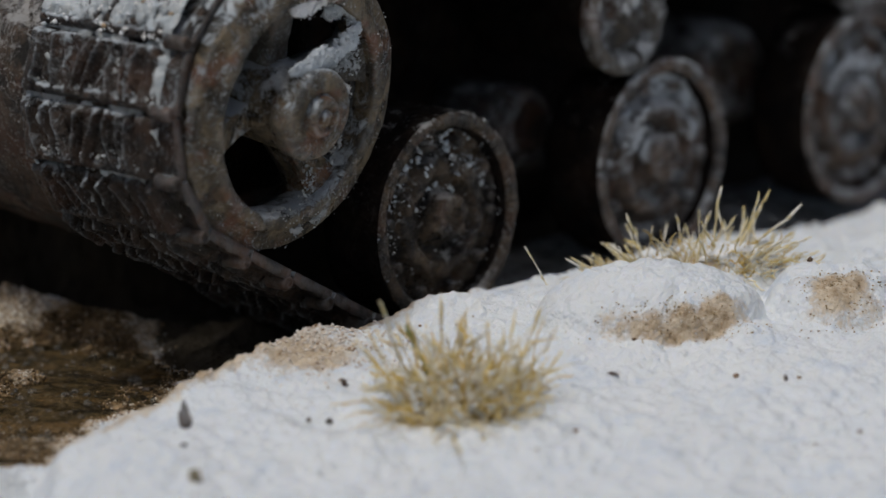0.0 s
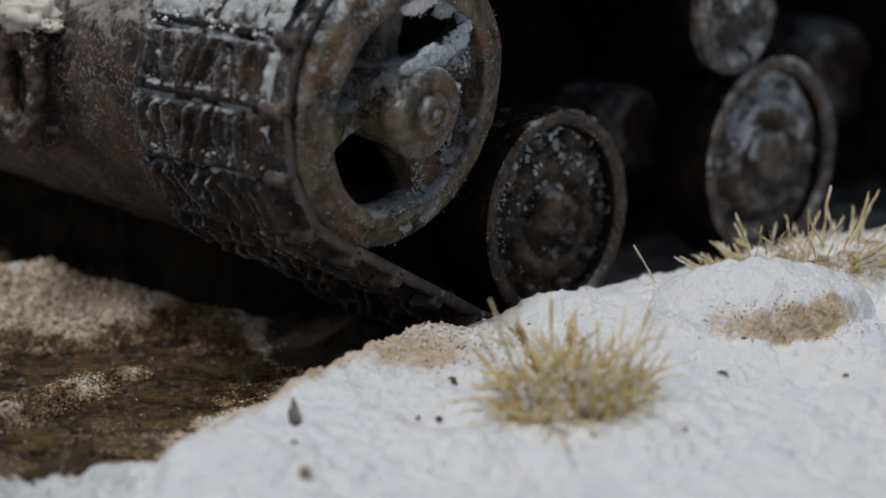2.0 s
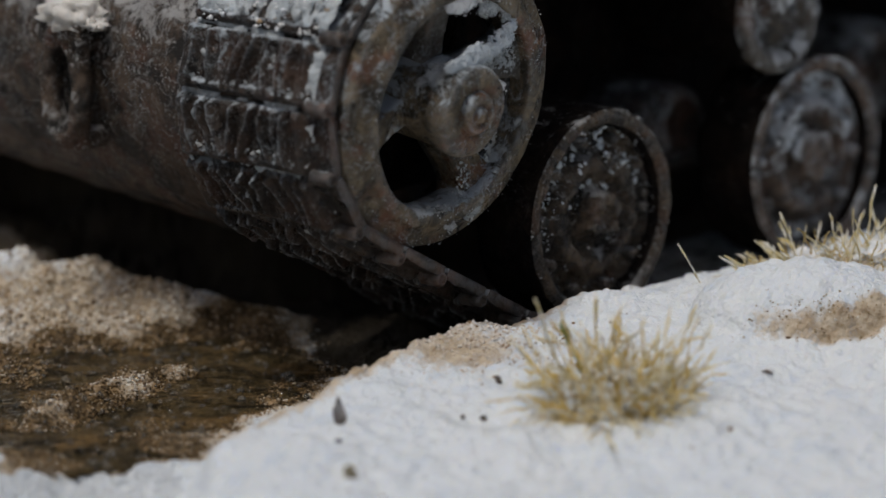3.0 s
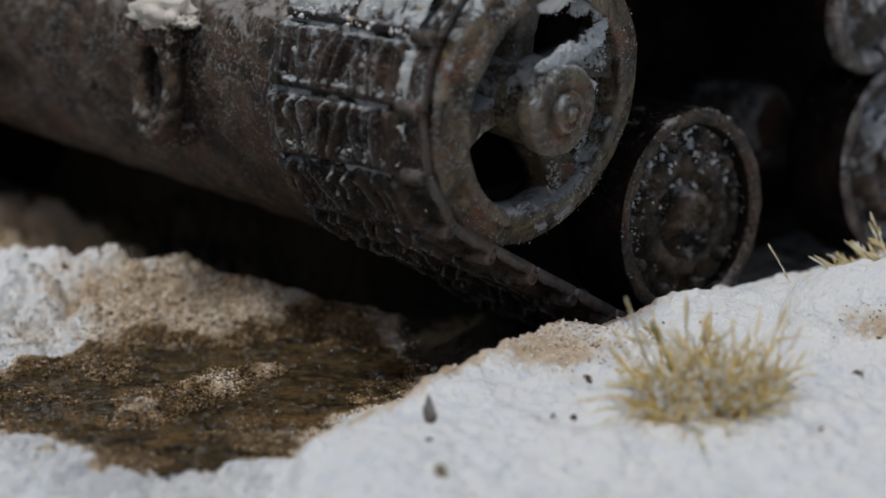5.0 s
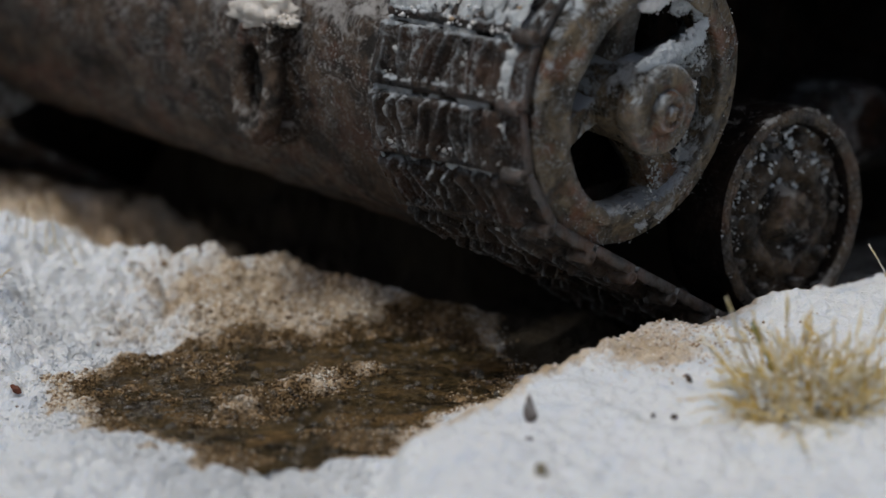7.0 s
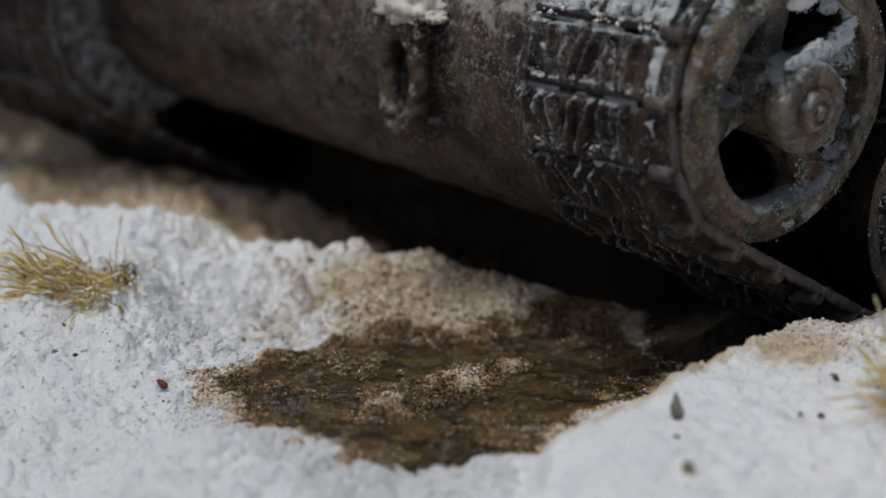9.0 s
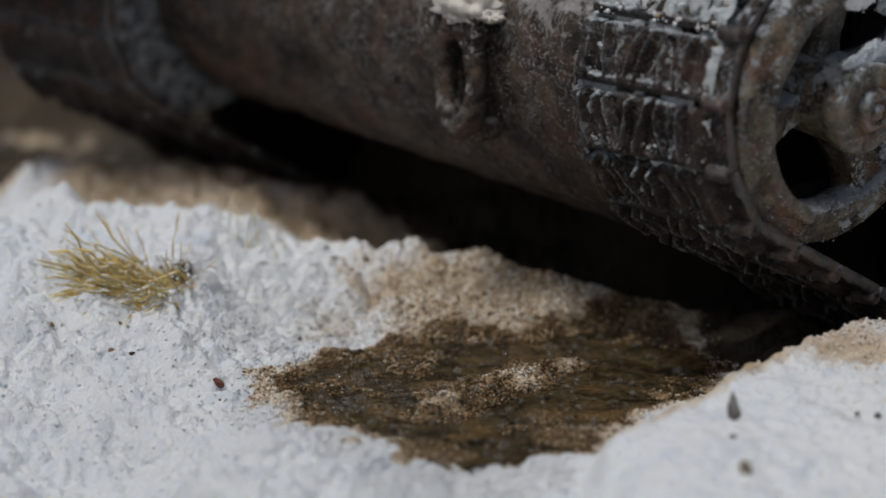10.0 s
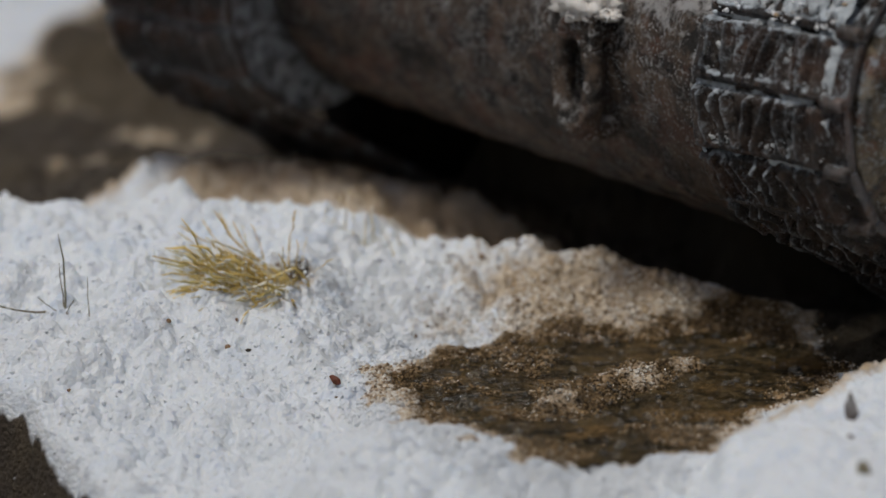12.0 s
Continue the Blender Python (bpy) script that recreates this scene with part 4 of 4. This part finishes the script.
def on_rim(f, g):
    ang, r = 2 * math.pi * f, 7.4 + 2.3 * g
    y, z = -0.5 + (0.05 if r < 8.3 else 0.65), r * math.cos(ang)
    return (1.0 + r * math.sin(ang), y - z * math.sin(radians(8)), IDLER_Z + z * math.cos(radians(8)))


def on_wheel(f, g):
    ang, r = 2 * math.pi * f, 1.5 + 5.9 * math.sqrt(g)
    return (WHEELS[0][0] + r * math.sin(ang), 0.15 if r > 6.2 else 0.8, WHEELS[0][1] + r * math.cos(ang))


def upper_face(x, z):
    """Places on the upper part of a road wheel's face."""
    def spot(f, g):
        ang, r = radians(-75 + 150 * f), 1.9 + 4.2 * g
        return (x + r * math.sin(ang), 1.35 if 2.1 < r < 3.0 or r > 4.3 else 0.55, z + r * math.cos(ang))
    return spot


def on_nose(f, g):
    ang = radians(150 + 75 * g)
    return (1.2 + 6.4 * math.cos(ang), 15.8 + 28.0 * f ** 2.2, 18.9 + 7.2 * math.sin(ang))


for wx, wz, count, big in ((*WHEELS[0], 170, 0.26), (*WHEELS[1], 420, 0.34), (*WHEELS[2], 420, 0.34)):
    rime("rime", count, int(wx), upper_face(wx, wz), (0.06, big), "bluish frost caked on the upper face of the road wheel", mat_icy)
rime("rime", 260, 3, round_drum, (0.02, 0.06), "white frost grains frozen on the track links")
rime("rime", 420, 8, top_of_drum, (0.07, 0.22), "sandy snow grains frozen on top of the track", mat_white_grain)
rime("rime", 600, 4, on_rim, (0.03, 0.08), "white frost grains frozen on the idler rim")
rime("rime", 420, 5, on_wheel, (0.03, 0.11), "white frost grains frozen on the road wheel")
rime("rime", 420, 9, drum_end, (0.05, 0.20), "bluish frost along the inner ends of the track links", mat_icy)
rime("rime", 300, 12, drum_seams, (0.04, 0.15), "bluish frost in the seams of the track", mat_crust)
rime("rime", 4200, 6, on_nose, (0.015, 0.045), "white frost grains frozen on the nose plate")


# ---- grass ----
def blade_mesh(name, seed, thick, bend, material, knobs=0.35, wander=0.03):
    """One stem, 1 mm long before scaling, thin and slightly crooked, with ice knobs."""
    rng = random.Random(seed)
    bm = bmesh.new()
    rings, segs = [], 9
    wx = wy = 0.0
    for k in range(segs + 1):
        f = k / segs
        wx, wy = wx + wander * rng.uniform(-1, 1), wy + wander * rng.uniform(-1, 1)
        r = thick * (1.0 - 0.45 * f) * (1 + knobs * rng.uniform(-0.5, 1.0)) * (1.0 + 0.5 * knobs if k == segs - 1 else 1) * (0.6 if k == segs else 1)
        cx, cy = bend * f * f + wx, wy
        rings.append([bm.verts.new((cx + r * math.cos(a), cy + r * math.sin(a), f)) for a in (0.0, 1.257, 2.513, 3.77, 5.027)])
    for a, b in zip(rings, rings[1:]):
        for i in range(5):
            bm.faces.new((a[i], a[(i + 1) % 5], b[(i + 1) % 5], b[i]))
    cap(bm, rings[-1])
    return mesh_of(name, bm, material)


def aim(base, way, length, spin):
    """The pose of a stem that grows from base along way."""
    turn = Vector(way).to_track_quat("Z", "X").to_matrix().to_4x4()
    return Matrix.Translation(Vector(base) * MM) @ turn @ pose(0, 0, 0, 0, 0, spin) @ Matrix.Diagonal((length, length, length, 1))


def stand(x, y, sink=0.3):
    return float(ground_height(x, y)) - sink


def tuft(label, x, y, stems, group=""):
    """stems: (mesh, dx, dy, way, length) around the tuft's foot."""
    root = tagged(new("grass_tuft"), label, "grass", group)
    z = stand(x, y, 0.2)
    root.matrix_world = shift(x, y, z)
    rng = random.Random(int(abs(x * 100)))
    for data, dx, dy, way, length in stems:
        dz = stand(x + dx, y + dy, 0.5) - z
        part("stem", data, None, root, at=aim((dx, dy, dz), way, length, rng.uniform(0, 360)))
    return root


def stems_round(seed, count, meshes, spread, flat, lengths, lean=(0, 0), rise=1.0, jitter=0.5):
    rng = random.Random(seed)
    out = []
    for k in range(count):
        ang, rad = rng.uniform(0, 2 * math.pi), math.sqrt(rng.random())
        dx, dy = rad * spread[0] * math.cos(ang), rad * spread[1] * math.sin(ang)
        out_x, out_y = rad * math.cos(ang) * flat + lean[0] + rng.uniform(-jitter, jitter), rad * math.sin(ang) * flat + lean[1] + rng.uniform(-jitter, jitter)
        out.append((rng.choice(meshes), dx, dy, (out_x, out_y, rise * rng.uniform(0.35, 1.1)), rng.uniform(*lengths)))
    return out


CURLY = [blade_mesh("stem", 180 + k, 0.021, 0.35 + 0.14 * k, (mat_straw, mat_pale_straw)[k % 2], 0.7, 0.11) for k in range(6)]
GOLD = [blade_mesh("stem", 100 + k, 0.017, 0.10 + 0.09 * k, (mat_straw, mat_straw, mat_pale_straw)[k % 3], 0.6, 0.06) for k in range(8)]
PALE = [blade_mesh("stem", 120 + k, 0.020, 0.03 + 0.02 * k, mat_pale_straw, 0.7, 0.018) for k in range(6)]
OLIVE = [blade_mesh("stem", 140 + k, 0.0125, 0.05 + 0.06 * k, (mat_olive_straw, mat_straw)[k % 2]) for k in range(6)]
TWIG = [blade_mesh("stem", 160 + k, 0.014, 0.05, mat_twig, 0.1, 0.015) for k in range(3)]
LEAF = [blade_mesh("leaf", 170, 0.045, 0.15, mat_green)]

front = stems_round(1, 320, GOLD + CURLY, (3.7, 3.8), 0.25, (1.8, 4.2), (0, 0), 0.9, 1.3)
front += stems_round(7, 330, CURLY, (4.0, 4.2), 0.3, (1.2, 3.2), (0, 0), 0.5, 1.4)
front += stems_round(2, 120, CURLY + GOLD[4:] + PALE[:2], (2.8, 2.6), 0.3, (3.4, 6.6), (-0.15, 0.1), 1.3, 0.9)
front += [(LEAF[0], -1.2, 2.0, (-0.6, 0.2, 1.0), 6.0), (PALE[0], -1.0, 1.8, (-0.1, 0.1, 1), 7.4), (PALE[1], 2.2, 2.0, (0.5, 0.1, 1), 7.0), (PALE[3], -2.6, 1.2, (-0.8, 0.1, 0.9), 6.4)]
grass_front = tuft("dry golden grass tuft dusted with snow on the bank", 8.6, -21.4, front, "grass tufts")
back = stems_round(3, 150, PALE, (6.6, 2.6), 1.1, (1.8, 4.6), (0.0, 0.0), 1.0, 0.9)
back += stems_round(4, 240, GOLD[:4] + CURLY[:2], (6.4, 2.4), 1.5, (1.4, 3.8), (0.0, -0.1), 0.5, 1.1)
back += [(PALE[2], 2.0, 0, (0.75, 0, 0.8), 6.6), (PALE[3], 1.0, 0, (0.12, 0, 1), 5.6), (PALE[4], -3.2, 0, (-0.25, 0, 1), 4.6), (PALE[5], 3.0, 0.5, (0.3, 0, 1), 5.4), (PALE[1], 2.2, 0.5, (0.45, 0, 1), 5.8)]
tuft("pale frosted straw grass tuft behind a snow mound", 25.5, 5.0, back, "grass tufts")
side = stems_round(5, 170, OLIVE, (1.8, 1.8), 0.5, (3.4, 7.6), (-1.3, -0.3), 0.5)
side += stems_round(6, 12, OLIVE, (1.6, 1.6), 0.8, (2.5, 4.5), (-0.2, 0.2))
side += stems_round(9, 150, OLIVE + CURLY[:3], (2.2, 2.0), 0.6, (3.0, 7.0), (-1.0, -1.3), 0.32)
side += stems_round(10, 60, OLIVE + CURLY[:3], (3.0, 2.4), 0.9, (1.5, 3.6), (-0.9, -0.8), 0.3)
side += [(OLIVE[1], 0.4, 0.6, (0.18, 0.1, 1), 5.6)]
grass_side = tuft("olive yellow grass tuft bent over the snow", -47.8, 5.6, side, "grass tufts")
tuft("thin wiry sprig of dry grass in the snow", -61.2, -1.8, [(TWIG[0], 0, 0, (0.0, 0, 1), 5.6), (TWIG[1], 0, 0, (-1, -0.25, 0.10), 6.0), (TWIG[2], 0, 0, (-0.35, -0.5, 0.35), 3.2), (TWIG[0], 0, 0, (0.3, -0.6, 0.5), 3.0), (TWIG[1], 1.8, -1.0, (-0.1, 0, 1), 3.2), (TWIG[2], 0, 0, (0.6, -0.5, -0.2), 3.0), (TWIG[1], 0, 0, (-0.1, 0, 1), 3.5)])
tuft("single pale frosted grass stalk beside the wheel", 15.4, 1.5, [(PALE[0], 0, 0, (-0.55, 0.1, 1), 3.6)])
tuft("stubby white frosted sprigs on the snow crest", -42.8, 13.4, [(PALE[k % 6], -2.6 + 0.75 * k, 0.5 * (k % 3), (0.3 - 0.1 * k, 0, 1), 2.0 + 0.6 * (k % 3)) for k in range(9)])


def frost_in(root, seed, count, size, radii, material, label="white frost crumbs caught among the stems"):
    """Crumbs of frost caught among the stems."""
    rng = np.random.RandomState(seed)
    ang, far = rng.uniform(0, 2 * math.pi, count), np.sqrt(rng.rand(count))
    x, y = size[0] * far * np.cos(ang), size[1] * far * np.sin(ang)
    z = 0.3 + size[2] * rng.rand(count) ** 0.8 * (1 - 0.7 * far ** 2)
    r = radii[0] + (radii[1] - radii[0]) * rng.rand(count) ** 2.5
    ob = scatter("frost", np.stack([x, y, z], -1), r, material, seed)
    ob.parent = root
    return tagged(ob, label, kind="stuff")


frost_in(grass_side, 63, 260, (5.5, 3.4, 1.8), (0.05, 0.20), mat_powder)
frost_in(grass_front, 61, 520, (4.6, 3.2, 2.8), (0.07, 0.34), mat_powder)
frost_in(grass_front, 62, 70, (4.4, 2.6, 0.8), (0.10, 0.30), mat_brown_speck, "dark brown soil crumbs at the stems' feet")


def ground_clump(x, y, rx, ry, rz, seed):
    ob = new("snow_clump", mesh_of("snow_clump", lump(rx, ry, rz, seed, 4, 0.5, 0.8), mat_snow))
    ob.matrix_world = shift(x, y, float(ground_height(x, y)) + rz * 0.2)
    return tagged(ob, "soft white snow lump caught in the grass tuft", "snow", "snow clumps in the grass")


for k, (x, y, s) in enumerate(((5.0, -17.4, 1.6), (11.0, -17.0, 1.9), (8.8, -19.0, 1.7), (12.4, -19.6, 1.2), (7.0, -23.6, 0.8), (9.6, -22.6, 0.7), (22.8, 5.4, 1.0), (27.6, 4.8, 1.2), (29.4, 5.2, 1.3))):
    ground_clump(x, y, s * 1.2, s, s * 0.75, 200 + k)


# ---- debris and grains ----
def chip(x, y, high, wide, seed, material, label):
    bm = lump(wide, wide * 0.6, high, seed, 2, 0.45, 0.8)
    ob = new("wood_chip", mesh_of("wood_chip", bm, material, False))
    ob.matrix_world = shift(x, y, float(ground_height(x, y)) + high * 0.25, 0, 12, seed * 40)
    return tagged(ob, label, "debris", "debris flecks")


chip(-9.0, -23.0, 1.25, 0.55, 3, mat_debris, "small pointed black chip standing in the snow")
chip(-8.4, -33.7, 0.7, 0.4, 4, mat_twig, "brown dirt crumb on the snow")
chip(-9.1, -26.6, 0.2, 0.24, 5, mat_brown_speck, "brown dirt crumb on the snow")
chip(-1.3, -21.2, 0.18, 0.2, 6, mat_brown_speck, "brown dirt crumb on the snow")
chip(0.0, -20.9, 0.22, 0.26, 10, mat_brown_speck, "dark dirt crumb on the snow")
chip(1.1, -15.7, 0.32, 0.36, 7, mat_brown_speck, "brown dirt crumb on the snow")
chip(-42.6, -7.8, 0.36, 0.42, 8, mat_red_speck, "reddish-brown dirt crumb on the snow")
chip(18.3, -15.5, 0.15, 0.38, 9, mat_debris, "flat dark dirt crumb on the snow")
chip(29.1, -17.9, 0.3, 0.2, 11, mat_brown_speck, "brown dirt crumb on the snow")


def sprinkle(name, seed, count, box, density, radii, material, label, lift=0.3, stained=False, level=-99.0, detail=1, rare=2):
    rng = np.random.RandomState(seed)
    x, y = rng.uniform(box[0], box[1], count * 6), rng.uniform(box[2], box[3], count * 6)
    keep = rng.rand(count * 6) < density(x, y)
    x, y = x[keep][:count], y[keep][:count]
    r = radii[0] + (radii[1] - radii[0]) * rng.rand(len(x)) ** rare
    z = np.maximum(ground_height(x, y), level) + r * lift
    ob = scatter(name, np.stack([x, y, z], -1), r, material, seed, 0.85, stained, detail)
    return tagged(ob, label, "grains", kind="stuff")


def off_bank(x, y):
    along, inside = UX * (x - TANK_X) + UY * (y - TANK_Y), 0.682 * (y - TANK_Y) - 0.731 * (x - TANK_X)
    return (1 - step(-0.5, 1.5, bank_depth(x, y))) * (1 - step(2, 8, along) * step(0, 4, inside))


def crumbs(x, y):
    return off_bank(x, y) * step(-9, -14, x) * (0.05 + 0.95 * step(-1.0 * step(-3, 5, y) - 0.32, -0.02, pool_depth(x, y) + 0.22 * grid_noise(x, y, 4.0, 91, 3)))


sprinkle("snow_grains", 1, 30000, (-68, -8, -30, 27), lambda x, y: crumbs(x, y) * step(0.06, -0.04, pool_depth(x, y)), (0.05, 0.17), mat_loose, "loose snow grains round the pool, stained tan at its rim", -0.05, True)
sprinkle("mud_grains", 2, 20000, (-42, -8, -27, 18), lambda x, y: off_bank(x, y) * step(-0.16, 0.0, pool_depth(x, y)) * (0.22 + 0.78 * step(-0.35, 0.05, ground_height(x, y))), (0.05, 0.15), mat_loose, "wet brown grains of sand in the melt pool", 0.3, True)
sprinkle("sand_grains", 4, 1500, (-12, 10, -18, -2), lambda x, y: step(0.0, 1.5, bank_depth(x, y)) * np.exp(-((x + 2) / 6.0) ** 2 - ((y + 9.0) / 4.0) ** 2), (0.04, 0.14), mat_lip_grain, "pinkish tan sand grains on the bank's lip", 0.2)
sprinkle("stain_grains", 13, 1800, (14, 40, -14, 2), lambda x, y: np.exp(-((x - 23.0) / 4.6) ** 2 - ((y + 9.6) / 0.8) ** 2) + 0.7 * np.exp(-((x - 34.2) / 2.4) ** 2 - ((y + 5.6) / 2.4) ** 2), (0.03, 0.09), mat_stain_grain, "brown sand grains on the flank of the snow mound", 0.2)
sprinkle("dirt_specks", 5, 260, (-62, 40, -36, 20), lambda x, y: step(0.0, -0.1, pool_depth(x, y)) * (0.03 + 0.97 * np.exp(-((x + 33) / 12) ** 2 - ((y - 8) / 10) ** 2)), (0.08, 0.24), mat_speck, "brown specks of dirt on the snow")


def bubble(x, y, r):
    ob = new("water_bubble", mesh_of("water_bubble", lump(r, r, r * 0.8, 3, 3, 0.04), mat_bubble))
    ob.matrix_world = shift(x, y, 0.05)
    return tagged(ob, "round clear bubble in the brown meltwater", "bubble", "bubbles in the pool")


# drops added so that the water shows bright glints
sprinkle("water_drops", 8, 420, (-40, -9, -24, 14), lambda x, y: off_bank(x, y) * step(0.0, 0.1, pool_depth(x, y)), (0.07, 0.36), mat_bubble, "small drops and bubbles on the meltwater", 0.25, False, 0.0)
for bx, by, br in ((-18.0, -16.7, 0.75), (-17.0, 12.5, 0.9), (-15.5, 11.0, 0.6), (-27.5, -10.0, 0.3), (-22.0, -13.0, 0.28), (-12.5, -1.0, 0.5), (-25.5, -8.0, 0.25)):
    bubble(bx, by, br)
